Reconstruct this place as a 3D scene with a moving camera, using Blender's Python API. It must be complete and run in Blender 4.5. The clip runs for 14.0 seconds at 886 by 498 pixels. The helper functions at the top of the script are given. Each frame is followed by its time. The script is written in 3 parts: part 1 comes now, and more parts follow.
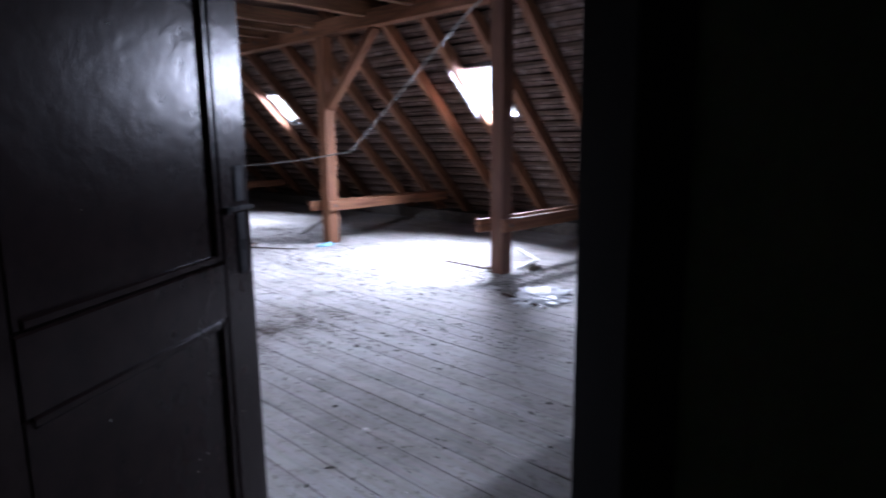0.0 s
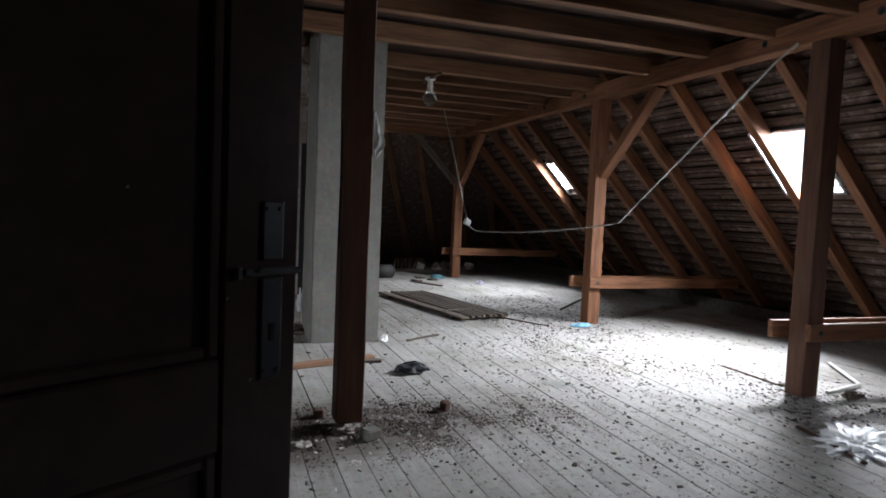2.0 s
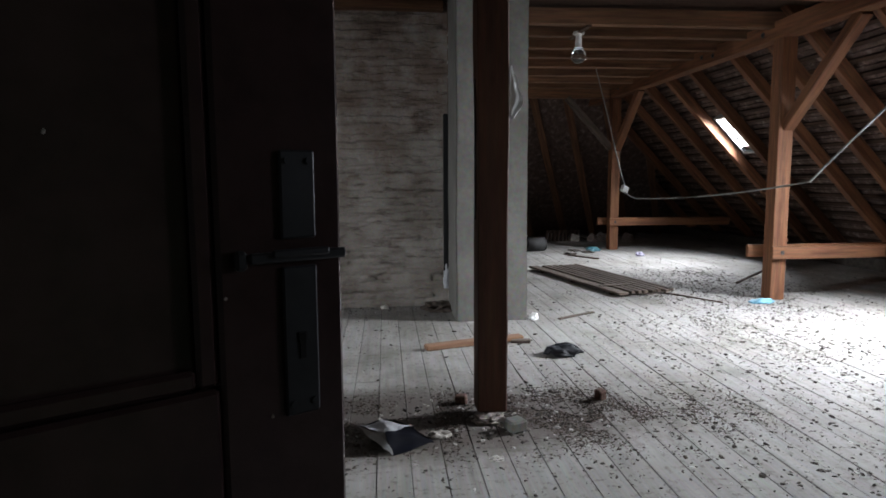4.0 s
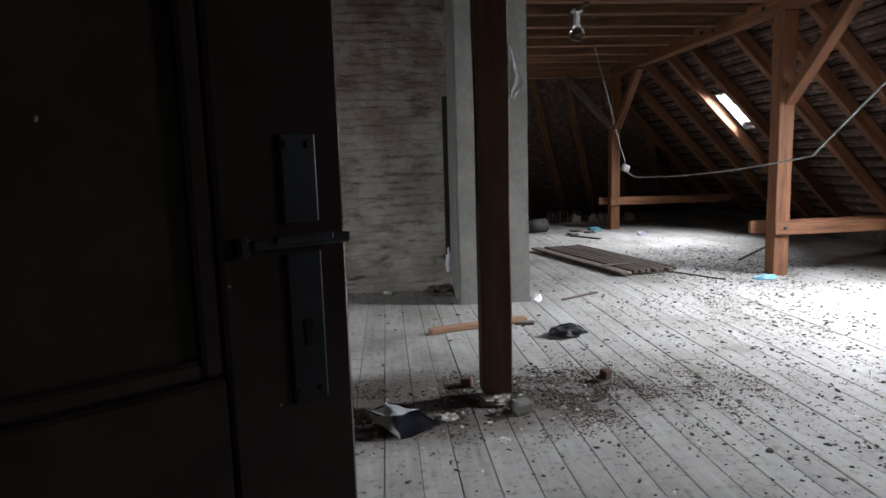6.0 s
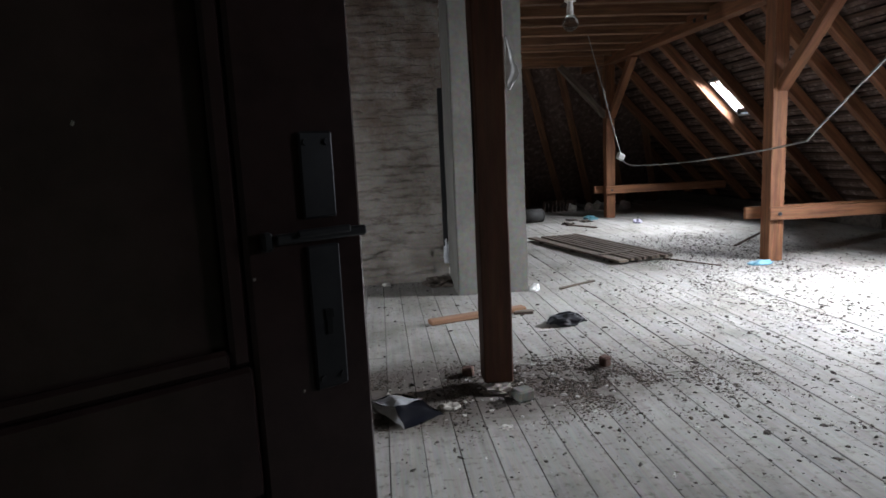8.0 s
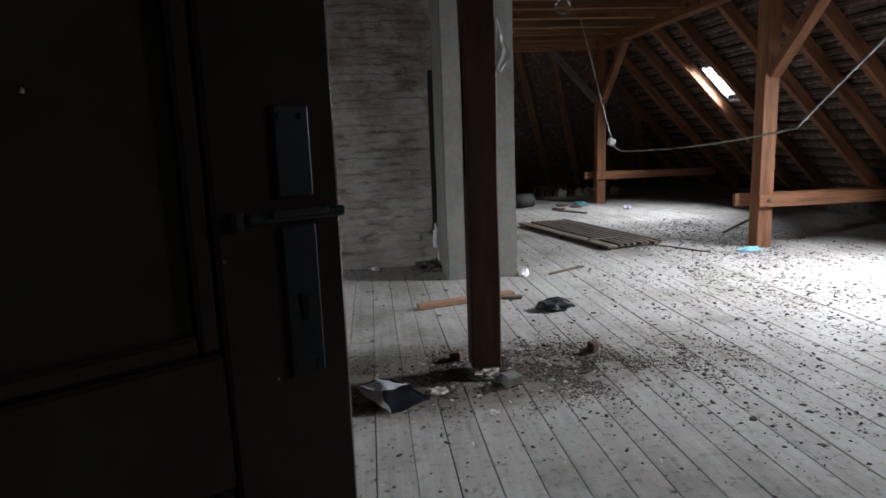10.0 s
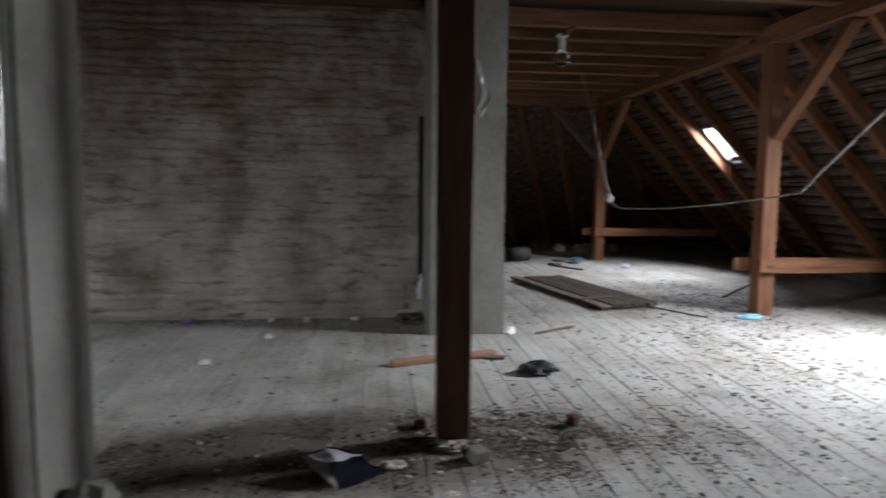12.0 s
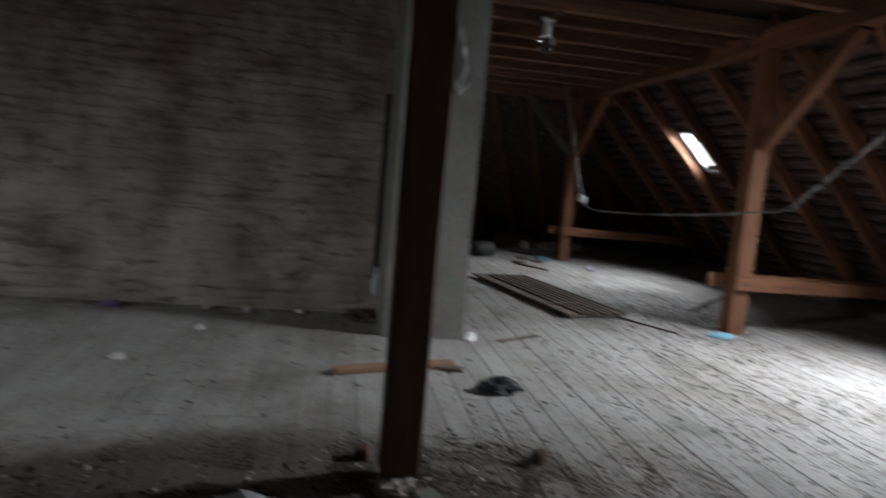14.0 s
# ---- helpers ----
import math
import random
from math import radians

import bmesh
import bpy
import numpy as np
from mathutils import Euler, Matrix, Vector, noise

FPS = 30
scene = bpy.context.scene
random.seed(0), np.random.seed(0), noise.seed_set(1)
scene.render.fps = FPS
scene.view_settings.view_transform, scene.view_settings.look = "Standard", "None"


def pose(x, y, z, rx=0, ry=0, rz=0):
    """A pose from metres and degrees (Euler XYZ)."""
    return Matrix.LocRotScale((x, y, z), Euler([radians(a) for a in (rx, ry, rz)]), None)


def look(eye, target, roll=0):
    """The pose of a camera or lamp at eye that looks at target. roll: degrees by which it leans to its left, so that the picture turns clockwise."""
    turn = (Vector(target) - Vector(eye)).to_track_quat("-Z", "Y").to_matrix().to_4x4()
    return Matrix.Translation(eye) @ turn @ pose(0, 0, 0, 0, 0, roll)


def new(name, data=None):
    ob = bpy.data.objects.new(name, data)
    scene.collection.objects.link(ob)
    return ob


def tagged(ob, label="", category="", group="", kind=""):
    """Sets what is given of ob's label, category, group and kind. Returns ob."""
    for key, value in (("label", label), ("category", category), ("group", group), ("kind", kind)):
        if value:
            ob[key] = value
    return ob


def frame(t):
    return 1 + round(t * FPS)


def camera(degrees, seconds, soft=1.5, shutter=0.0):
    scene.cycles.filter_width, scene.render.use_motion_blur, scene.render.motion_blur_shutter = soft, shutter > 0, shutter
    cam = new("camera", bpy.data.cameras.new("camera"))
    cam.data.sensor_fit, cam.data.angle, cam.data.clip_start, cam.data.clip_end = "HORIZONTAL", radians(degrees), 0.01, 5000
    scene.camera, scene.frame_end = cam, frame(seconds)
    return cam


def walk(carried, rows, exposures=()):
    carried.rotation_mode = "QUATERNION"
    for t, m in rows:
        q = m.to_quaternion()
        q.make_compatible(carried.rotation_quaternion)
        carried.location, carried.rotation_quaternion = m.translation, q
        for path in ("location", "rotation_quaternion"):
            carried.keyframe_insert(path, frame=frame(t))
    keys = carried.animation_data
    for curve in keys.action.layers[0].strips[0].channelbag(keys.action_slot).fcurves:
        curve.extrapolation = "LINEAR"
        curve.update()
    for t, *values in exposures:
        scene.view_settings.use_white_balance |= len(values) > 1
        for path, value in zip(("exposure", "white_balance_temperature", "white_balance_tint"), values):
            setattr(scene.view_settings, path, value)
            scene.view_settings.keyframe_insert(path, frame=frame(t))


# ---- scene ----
cam = camera(70.1, 14.0, 1.7, 0.5)
PATH = [
    (0, (0.48, 1.03, 1.26), (1.87, 2.426, 0.916), -0.7),
    (0.5, (0.69, 1.115, 1.235), (1.673, 2.828, 0.921), -2.4),
    (1, (0.916, 1.241, 1.219), (1.671, 3.076, 0.964), -1.3),
    (1.5, (1.02, 1.339, 1.19), (1.693, 3.217, 1.039), 1.1),
    (2, (1.12, 1.486, 1.205), (1.778, 3.37, 1.078), 2.5),
    (2.5, (1.172, 1.638, 1.238), (1.803, 3.534, 1.156), 3.0),
    (3, (1.23, 1.74, 1.195), (1.687, 3.685, 1.11), -0.1),
    (3.5, (1.27, 1.794, 1.179), (1.472, 3.776, 1.005), 0.4),
    (6, (1.266, 1.819, 1.174), (1.44, 3.793, 0.903), -1.7),
    (6.5, (1.256, 1.82, 1.182), (1.421, 3.794, 0.906), -2.0),
    (7, (1.243, 1.812, 1.183), (1.379, 3.788, 0.904), -2.3),
    (7.5, (1.246, 1.797, 1.178), (1.385, 3.772, 0.893), -2.5),
    (8, (1.247, 1.792, 1.178), (1.432, 3.761, 0.88), -2.7),
    (10.5, (1.266, 1.85, 1.17), (1.48, 3.808, 0.819), -2.1),
    (11, (1.289, 1.923, 1.201), (1.307, 3.906, 0.944), -3.2),
    (11.5, (1.342, 1.961, 1.204), (1.293, 3.95, 0.997), -2.5),
    (12, (1.433, 2.064, 1.157), (1.644, 4.043, 0.962), 0.6),
    (12.5, (1.493, 2.172, 1.143), (2.066, 4.07, 0.883), 3.8),
    (13, (1.536, 2.297, 1.141), (2.323, 4.113, 0.855), 5.5),
    (13.5, (1.527, 2.419, 1.131), (2.275, 4.246, 0.812), 5.8),
    (14, (1.483, 2.539, 1.177), (1.82, 4.496, 0.943), 5.1),
]
EXPOSURES = [(0, 2.2, 5500, 27), (0.6, 1.8, 5700, 22), (1.3, 1.7, 6250, 16), (2.7, 1.68, 6350, 15), (3.6, 1.8, 6350, 15), (6, 1.93, 6350, 15), (8.2, 1.86, 6350, 15), (10.5, 1.65, 6400, 15), (11.6, 1.65, 6400, 15), (12.4, 1.4, 6400, 15), (13, 1.1, 6300, 15), (13.6, 0.88, 6300, 15), (14, 0.8, 6400, 15)]
walk(cam, [(t, look(eye, target, roll)) for t, eye, target, roll in PATH], EXPOSURES)

# ---- world and large lights ----
world = bpy.data.worlds.new("overcast_sky")
scene.world = world
world.use_nodes = True
wn = world.node_tree.nodes
sky = wn.new("ShaderNodeTexSky")
sky.sky_type = "NISHITA"
sky.sun_disc = False
sky.sun_elevation, sky.sun_rotation = radians(48), radians(90)
wn["Background"].inputs["Strength"].default_value = 0.15
world.node_tree.links.new(sky.outputs["Color"], wn["Background"].inputs["Color"])

SLOPE = math.atan(1.04)                       # roof pitch
UP = Vector((-math.cos(SLOPE), 0, math.sin(SLOPE)))     # up along the slope
OUT = Vector((math.sin(SLOPE), 0, math.cos(SLOPE)))     # outward normal
FOOT = 7.647                                  # where the rafters' underside meets the floor


def on_roof(s, y, off=0.0):
    """A point s metres up the slope from the floor, off metres outside the rafters' underside."""
    return Vector((FOOT, y, 0)) + UP * s + OUT * off


TILE_OFF = 0.15
ROOF_AXES = Matrix(((-UP.x, 0, OUT.x, 0), (0, 1, 0, 0), (-UP.z, 0, OUT.z, 0), (0, 0, 0, 1)))   # x down the slope, z outward
# skylights: (y0, y1, s0, s1) on the tile plane
SKYLIGHTS = [(5.70, 6.31, 1.97, 2.68), (10.08, 10.46, 2.00, 2.62), (2.40, 3.05, 2.00, 2.70)]
SKY_WATTS = [98, 40, 6.5]
for (y0, y1, s0, s1), watts in zip(SKYLIGHTS, SKY_WATTS):
    lamp = bpy.data.lights.new("skylight_daylight", "AREA")
    lamp.shape, lamp.size, lamp.size_y = "RECTANGLE", s1 - s0, y1 - y0
    lamp.energy, lamp.color = watts, (0.90, 0.96, 1.0)
    lamp.spread = radians(126)          # daylight falls inward and down, hardly upward
    ob = new("skylight_daylight", lamp)
    c = on_roof((s0 + s1) / 2, (y0 + y1) / 2, TILE_OFF + 0.10)
    ob.matrix_world = Matrix.Translation(c) @ ROOF_AXES @ Matrix.Rotation(radians(7), 4, "Y")
# the opposite slope mirrors this one; its roof window lights the brick wall from the side
MID = 0.515
WEST_SKYLIGHT = (2.42, 2.80, 2.00, 2.78)
wy0, wy1, ws0, ws1 = WEST_SKYLIGHT
lamp = bpy.data.lights.new("skylight_daylight", "AREA")
lamp.shape, lamp.size, lamp.size_y = "RECTANGLE", ws1 - ws0, wy1 - wy0
lamp.energy, lamp.color = 290, (0.90, 0.96, 1.0)
lamp.spread = radians(144)      # a steep view of the sky only
ob = new("skylight_daylight", lamp)
c = on_roof((ws0 + ws1) / 2, (wy0 + wy1) / 2, TILE_OFF + 0.10)
c.x = 2 * MID - c.x
ob.matrix_world = look(c, c - Vector((-math.sin(radians(36)), 0, math.cos(radians(36)))))


# ---- materials ----
def material(name):
    m = bpy.data.materials.new(name)
    m.use_nodes = True
    return m, m.node_tree.nodes, m.node_tree.links, m.node_tree.nodes["Principled BSDF"]


def ramp(nodes, stops):
    r = nodes.new("ShaderNodeValToRGB")
    while len(r.color_ramp.elements) < len(stops):
        r.color_ramp.elements.new(0.5)
    for e, (p, c) in zip(r.color_ramp.elements, stops):
        e.position, e.color = p, (*c, 1)
    return r


def noise_node(nodes, links, vec, scale, detail=5.0, rough=0.6):
    n = nodes.new("ShaderNodeTexNoise")
    n.inputs["Scale"].default_value, n.inputs["Detail"].default_value = scale, detail
    n.inputs["Roughness"].default_value = rough
    links.new(vec, n.inputs["Vector"])
    return n


def mapped(nodes, links, scale, coord="Object", shift=True):
    tc, mp = nodes.new("ShaderNodeTexCoord"), nodes.new("ShaderNodeMapping")
    mp.inputs["Scale"].default_value = scale
    links.new(tc.outputs[coord], mp.inputs["Vector"])
    if shift:
        info, mul = nodes.new("ShaderNodeObjectInfo"), nodes.new("ShaderNodeMath")
        mul.operation = "MULTIPLY"
        mul.inputs[1].default_value = 37.0
        links.new(info.outputs["Random"], mul.inputs[0])
        links.new(mul.outputs[0], mp.inputs["Location"])
    return mp.outputs["Vector"]


def mix(nodes, links, fac, a, b, mode="MIX"):
    m = nodes.new("ShaderNodeMix")
    m.data_type, m.blend_type = "RGBA", mode
    for sock, val in ((m.inputs[0], fac), (m.inputs[6], a), (m.inputs[7], b)):
        if isinstance(val, (int, float)):
            sock.default_value = val
        elif isinstance(val, tuple):
            sock.default_value = (*val, 1)
        else:
            links.new(val, sock)
    return m.outputs[2]


def bump(nodes, links, bsdf, height, strength, dist):
    b = nodes.new("ShaderNodeBump")
    b.inputs["Strength"].default_value, b.inputs["Distance"].default_value = strength, dist
    links.new(height, b.inputs["Height"])
    links.new(b.outputs["Normal"], bsdf.inputs["Normal"])


def wood(name, dark, light, rough=0.75, dust=0.0, dust_col=(0.35, 0.34, 0.32), vary=0.35, grain=1.0, depth=0.004, stains=False):
    """Old timber with its grain along the piece's own x axis."""
    m, n, l, b = material(name)
    v = mapped(n, l, (1.2, 16 * grain, 16 * grain))
    g = noise_node(n, l, v, 1.6, 7, 0.65)
    fine = noise_node(n, l, mapped(n, l, (4, 120, 120)), 1.0, 3, 0.6)
    big = noise_node(n, l, mapped(n, l, (1, 1, 1)), 2.3, 4, 0.6)
    r = ramp(n, [(0.3, dark), (0.7, light)])
    l.new(g.outputs["Fac"], r.inputs["Fac"])
    col = mix(n, l, 0.35, r.outputs["Color"], fine.outputs["Color"], "SOFT_LIGHT")
    info = n.new("ShaderNodeObjectInfo")
    tone = ramp(n, [(0, (1 - vary,) * 3), (1, (1, 1, 1))])
    l.new(info.outputs["Random"], tone.inputs["Fac"])
    col = mix(n, l, 1.0, col, tone.outputs["Color"], "MULTIPLY")
    if dust:
        dr = ramp(n, [(0.5 - dust * 0.4, (0, 0, 0)), (0.85 - dust * 0.3, (1, 1, 1))])
        l.new(big.outputs["Fac"], dr.inputs["Fac"])
        mul = n.new("ShaderNodeMath")
        mul.operation = "MULTIPLY"
        mul.inputs[1].default_value = min(1.0, dust)
        l.new(dr.outputs["Color"], mul.inputs[0])
        col = mix(n, l, mul.outputs[0], col, dust_col)
    if stains:
        geo = n.new("ShaderNodeNewGeometry")
        st = noise_node(n, l, geo.outputs["Position"], 1.1, 7, 0.68)
        sr = ramp(n, [(0.34, (0.60, 0.58, 0.54)), (0.5, (0.92, 0.91, 0.9)), (0.68, (1.1, 1.1, 1.1))])
        l.new(st.outputs["Fac"], sr.inputs["Fac"])
        col = mix(n, l, 1.0, col, sr.outputs["Color"], "MULTIPLY")
        sm = noise_node(n, l, geo.outputs["Position"], 26, 6, 0.7)
        s2 = ramp(n, [(0.36, (0.45, 0.42, 0.38)), (0.46, (1, 1, 1))])
        l.new(sm.outputs["Fac"], s2.inputs["Fac"])
        col = mix(n, l, 0.7, col, s2.outputs["Color"], "MULTIPLY")
        # trodden brown soil round the single post, the post's and bag's shade painted in
        area, ball = n.new("ShaderNodeMapping"), n.new("ShaderNodeTexGradient")
        area.vector_type, ball.gradient_type = "TEXTURE", "SPHERICAL"
        area.inputs["Location"].default_value, area.inputs["Scale"].default_value = (1.35, 4.80, 0), (1.75, 0.62, 1)
        l.new(geo.outputs["Position"], area.inputs["Vector"])
        l.new(area.outputs["Vector"], ball.inputs["Vector"])
        dn = noise_node(n, l, geo.outputs["Position"], 7.0, 8, 0.8)
        edge = n.new("ShaderNodeMath")
        edge.operation = "ADD"
        l.new(ball.outputs["Fac"], edge.inputs[0])
        l.new(dn.outputs["Fac"], edge.inputs[1])
        er = ramp(n, [(0.62, (0, 0, 0)), (0.98, (0.8, 0.8, 0.8))])
        l.new(edge.outputs[0], er.inputs["Fac"])
        col = mix(n, l, er.outputs["Color"], col, (0.085, 0.068, 0.056))
    l.new(col, b.inputs["Base Color"])
    b.inputs["Roughness"].default_value = rough
    b.inputs["Specular IOR Level"].default_value = 0.25
    bump(n, l, b, g.outputs["Fac"], 0.5, depth)
    return m


def mineral(name, stops, scale=3.0, fine=40.0, rough=0.9, strength=0.5, dist=0.004, spots=None, vary=0.0):
    """Plaster, stone, brick, dust: two scales of mottling."""
    m, n, l, b = material(name)
    v = mapped(n, l, (1, 1, 1), shift=vary > 0)
    big, small = noise_node(n, l, v, scale, 6, 0.65), noise_node(n, l, v, fine, 4, 0.65)
    r = ramp(n, stops)
    l.new(big.outputs["Fac"], r.inputs["Fac"])
    col = mix(n, l, 0.45, r.outputs["Color"], small.outputs["Color"], "SOFT_LIGHT")
    if vary:
        info = n.new("ShaderNodeObjectInfo")
        tone = ramp(n, [(0, (1 - vary,) * 3), (1, (1, 1, 1))])
        l.new(info.outputs["Random"], tone.inputs["Fac"])
        col = mix(n, l, 1.0, col, tone.outputs["Color"], "MULTIPLY")
    if spots:
        threshold, colour = spots
        sp = noise_node(n, l, v, 6.0, 8, 0.7)
        sr = ramp(n, [(threshold, (0, 0, 0)), (threshold + 0.06, (1, 1, 1))])
        l.new(sp.outputs["Fac"], sr.inputs["Fac"])
        col = mix(n, l, sr.outputs["Color"], col, colour)
    l.new(col, b.inputs["Base Color"])
    b.inputs["Roughness"].default_value = rough
    b.inputs["Specular IOR Level"].default_value = 0.2
    add = n.new("ShaderNodeMath")
    l.new(big.outputs["Fac"], add.inputs[0])
    l.new(small.outputs["Fac"], add.inputs[1])
    bump(n, l, b, add.outputs[0], strength, dist)
    return m


def plain(name, colour, rough=0.6, metal=0.0, alpha=1.0, bumpy=0.0):
    m, n, l, b = material(name)
    v = mapped(n, l, (1, 1, 1))
    t = noise_node(n, l, v, 18, 5)
    r = ramp(n, [(0.3, tuple(c * 0.72 for c in colour)), (0.7, tuple(min(1, c * 1.12) for c in colour))])
    l.new(t.outputs["Fac"], r.inputs["Fac"])
    l.new(r.outputs["Color"], b.inputs["Base Color"])
    b.inputs["Roughness"].default_value, b.inputs["Metallic"].default_value = rough, metal
    b.inputs["Alpha"].default_value = alpha
    if bumpy:
        bump(n, l, b, t.outputs["Fac"], bumpy, 0.01)
    return m


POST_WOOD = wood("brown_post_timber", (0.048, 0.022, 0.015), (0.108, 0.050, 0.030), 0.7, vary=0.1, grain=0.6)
BEAM_WOOD = wood("red_brown_roof_timber", (0.075, 0.031, 0.016), (0.265, 0.115, 0.055), 0.72)
JOIST_WOOD = wood("brown_joist_timber", (0.07, 0.033, 0.018), (0.23, 0.115, 0.06), 0.8)
OLD_WOOD = wood("dark_board_ceiling", (0.022, 0.012, 0.008), (0.065, 0.034, 0.020), 0.85)
FLOOR_WOOD = wood("dusty_grey_floorboard", (0.235, 0.228, 0.215), (0.385, 0.375, 0.355), 0.85, dust=0.5, dust_col=(0.33, 0.32, 0.30), vary=0.18, depth=0.0025, stains=True)
GREY_WOOD = wood("weathered_slat", (0.06, 0.046, 0.036), (0.155, 0.122, 0.096), 0.85)
PLANK_WOOD = wood("fresh_orange_plank", (0.19, 0.095, 0.055), (0.33, 0.185, 0.11), 0.75)
CONCRETE = mineral("grey_cement_render", [(0.25, (0.118, 0.114, 0.100)), (0.5, (0.162, 0.157, 0.140)), (0.8, (0.215, 0.207, 0.187))], 2.2, 30, spots=(0.66, (0.15, 0.15, 0.135)))


def limewash():
    """Old limewash over brick: even greyish white, red-brown where it has worn, dark gashes along open joints."""
    m, n, l, b = material("limewashed_brick")
    pos = n.new("ShaderNodeNewGeometry").outputs["Position"]
    big, small = noise_node(n, l, pos, 2.2, 6, 0.6), noise_node(n, l, pos, 55, 5, 0.65)
    r = ramp(n, [(0.3, (0.21, 0.18, 0.15)), (0.5, (0.335, 0.302, 0.265)), (0.7, (0.44, 0.41, 0.37))])
    l.new(big.outputs["Fac"], r.inputs["Fac"])
    col = mix(n, l, 0.5, r.outputs["Color"], small.outputs["Color"], "SOFT_LIGHT")
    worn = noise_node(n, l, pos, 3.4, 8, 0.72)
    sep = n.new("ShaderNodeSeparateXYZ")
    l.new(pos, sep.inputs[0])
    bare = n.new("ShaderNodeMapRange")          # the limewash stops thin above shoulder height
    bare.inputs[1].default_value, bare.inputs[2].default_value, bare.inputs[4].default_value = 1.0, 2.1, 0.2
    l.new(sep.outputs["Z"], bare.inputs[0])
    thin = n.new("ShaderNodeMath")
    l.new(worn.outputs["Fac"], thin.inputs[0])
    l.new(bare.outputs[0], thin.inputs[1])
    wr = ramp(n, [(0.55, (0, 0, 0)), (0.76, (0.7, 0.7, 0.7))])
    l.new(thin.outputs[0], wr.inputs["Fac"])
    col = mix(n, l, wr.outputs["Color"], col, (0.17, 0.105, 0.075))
    mp = n.new("ShaderNodeMapping")
    mp.inputs["Scale"].default_value = (4.6, 4.6, 18)
    l.new(pos, mp.inputs["Vector"])
    gash = noise_node(n, l, mp.outputs["Vector"], 1.0, 6, 0.66)
    gr = ramp(n, [(0.55, (0, 0, 0)), (0.69, (0.66, 0.66, 0.66))])
    patch = noise_node(n, l, pos, 1.7, 3, 0.6)
    mod = n.new("ShaderNodeMath")
    mod.operation = "MULTIPLY_ADD"
    mod.inputs[1].default_value = 0.36
    l.new(patch.outputs["Fac"], mod.inputs[0])
    l.new(gash.outputs["Fac"], mod.inputs[2])
    shift = n.new("ShaderNodeMath")
    shift.operation = "SUBTRACT"
    shift.inputs[1].default_value = 0.17
    l.new(mod.outputs[0], shift.inputs[0])
    l.new(shift.outputs[0], gr.inputs["Fac"])
    col = mix(n, l, gr.outputs["Color"], col, (0.09, 0.068, 0.054))
    l.new(col, b.inputs["Base Color"])
    b.inputs["Roughness"].default_value = 0.92
    b.inputs["Specular IOR Level"].default_value = 0.2
    sub = n.new("ShaderNodeMath")
    sub.operation = "SUBTRACT"
    l.new(small.outputs["Fac"], sub.inputs[0])
    l.new(gr.outputs["Color"], sub.inputs[1])
    bump(n, l, b, sub.outputs[0], 1.0, 0.016)
    return m


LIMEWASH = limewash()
MORTAR = mineral("lime_mortar", [(0.3, (0.22, 0.20, 0.18)), (0.7, (0.36, 0.34, 0.31))], 8, 60, strength=0.9, dist=0.01)
TILE = mineral("soot_dark_roof_tile", [(0.3, (0.06, 0.04, 0.033)), (0.55, (0.145, 0.098, 0.081)), (0.75, (0.36, 0.31, 0.28))], 11, 60, strength=0.9, dist=0.01, vary=0.3)
GREENWALL = mineral("dark_green_plaster", [(0.3, (0.10, 0.12, 0.07)), (0.7, (0.16, 0.18, 0.11))], 3, 40)
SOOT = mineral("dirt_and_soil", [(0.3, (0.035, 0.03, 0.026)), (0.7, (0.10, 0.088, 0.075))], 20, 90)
SOIL = mineral("brown_soil", [(0.3, (0.04, 0.033, 0.027)), (0.7, (0.125, 0.10, 0.082))], 20, 90)
CHIP = mineral("dark_plaster_crumb", [(0.3, (0.022, 0.020, 0.018)), (0.7, (0.10, 0.088, 0.076))], 30, 120)
PALE = mineral("pale_plaster_crumb", [(0.3, (0.35, 0.33, 0.30)), (0.7, (0.6, 0.58, 0.54))], 30, 120)
BRICK = mineral("dusty_brick", [(0.3, (0.24, 0.20, 0.18)), (0.7, (0.40, 0.36, 0.33))], 12, 80)
BLACK_DOOR = plain("black_brown_gloss_paint", (0.046, 0.027, 0.026), 0.22, bumpy=0.12)
BLACK_FRAME = plain("black_painted_frame", (0.006, 0.006, 0.006), 0.8)
STEEL = plain("dull_dark_steel", (0.045, 0.047, 0.052), 0.4, 0.6)
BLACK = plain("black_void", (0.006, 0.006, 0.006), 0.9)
CABLE = plain("grey_plastic_cable", (0.21, 0.21, 0.20), 0.6)
WHITE = plain("white_plastic", (0.7, 0.7, 0.68), 0.45)
BLACK_FOIL = plain("black_foil", (0.012, 0.013, 0.018), 0.58)
SILVER_FOIL = plain("crumpled_white_foil", (0.46, 0.47, 0.49), 0.5)
BLUE_FOIL = plain("pale_blue_bag", (0.13, 0.33, 0.44), 0.45)
FOIL_GLOSS = plain("glossy_navy_foil", (0.006, 0.007, 0.012), 0.33)
TISSUE = plain("cream_tissue", (0.42, 0.39, 0.34), 0.8)
PIPE = plain("sooty_black_iron", (0.02, 0.019, 0.018), 0.75)
LEAD = plain("zinc_sheet", (0.32, 0.33, 0.34), 0.5, 0.6)


def glass(name, rough=0.02, tint=(0.9, 0.95, 0.95)):
    m, n, l, b = material(name)
    b.inputs["Base Color"].default_value = (*tint, 1)
    b.inputs["Transmission Weight"].default_value = 1.0
    b.inputs["Roughness"].default_value = rough
    b.inputs["IOR"].default_value = 1.45
    return m


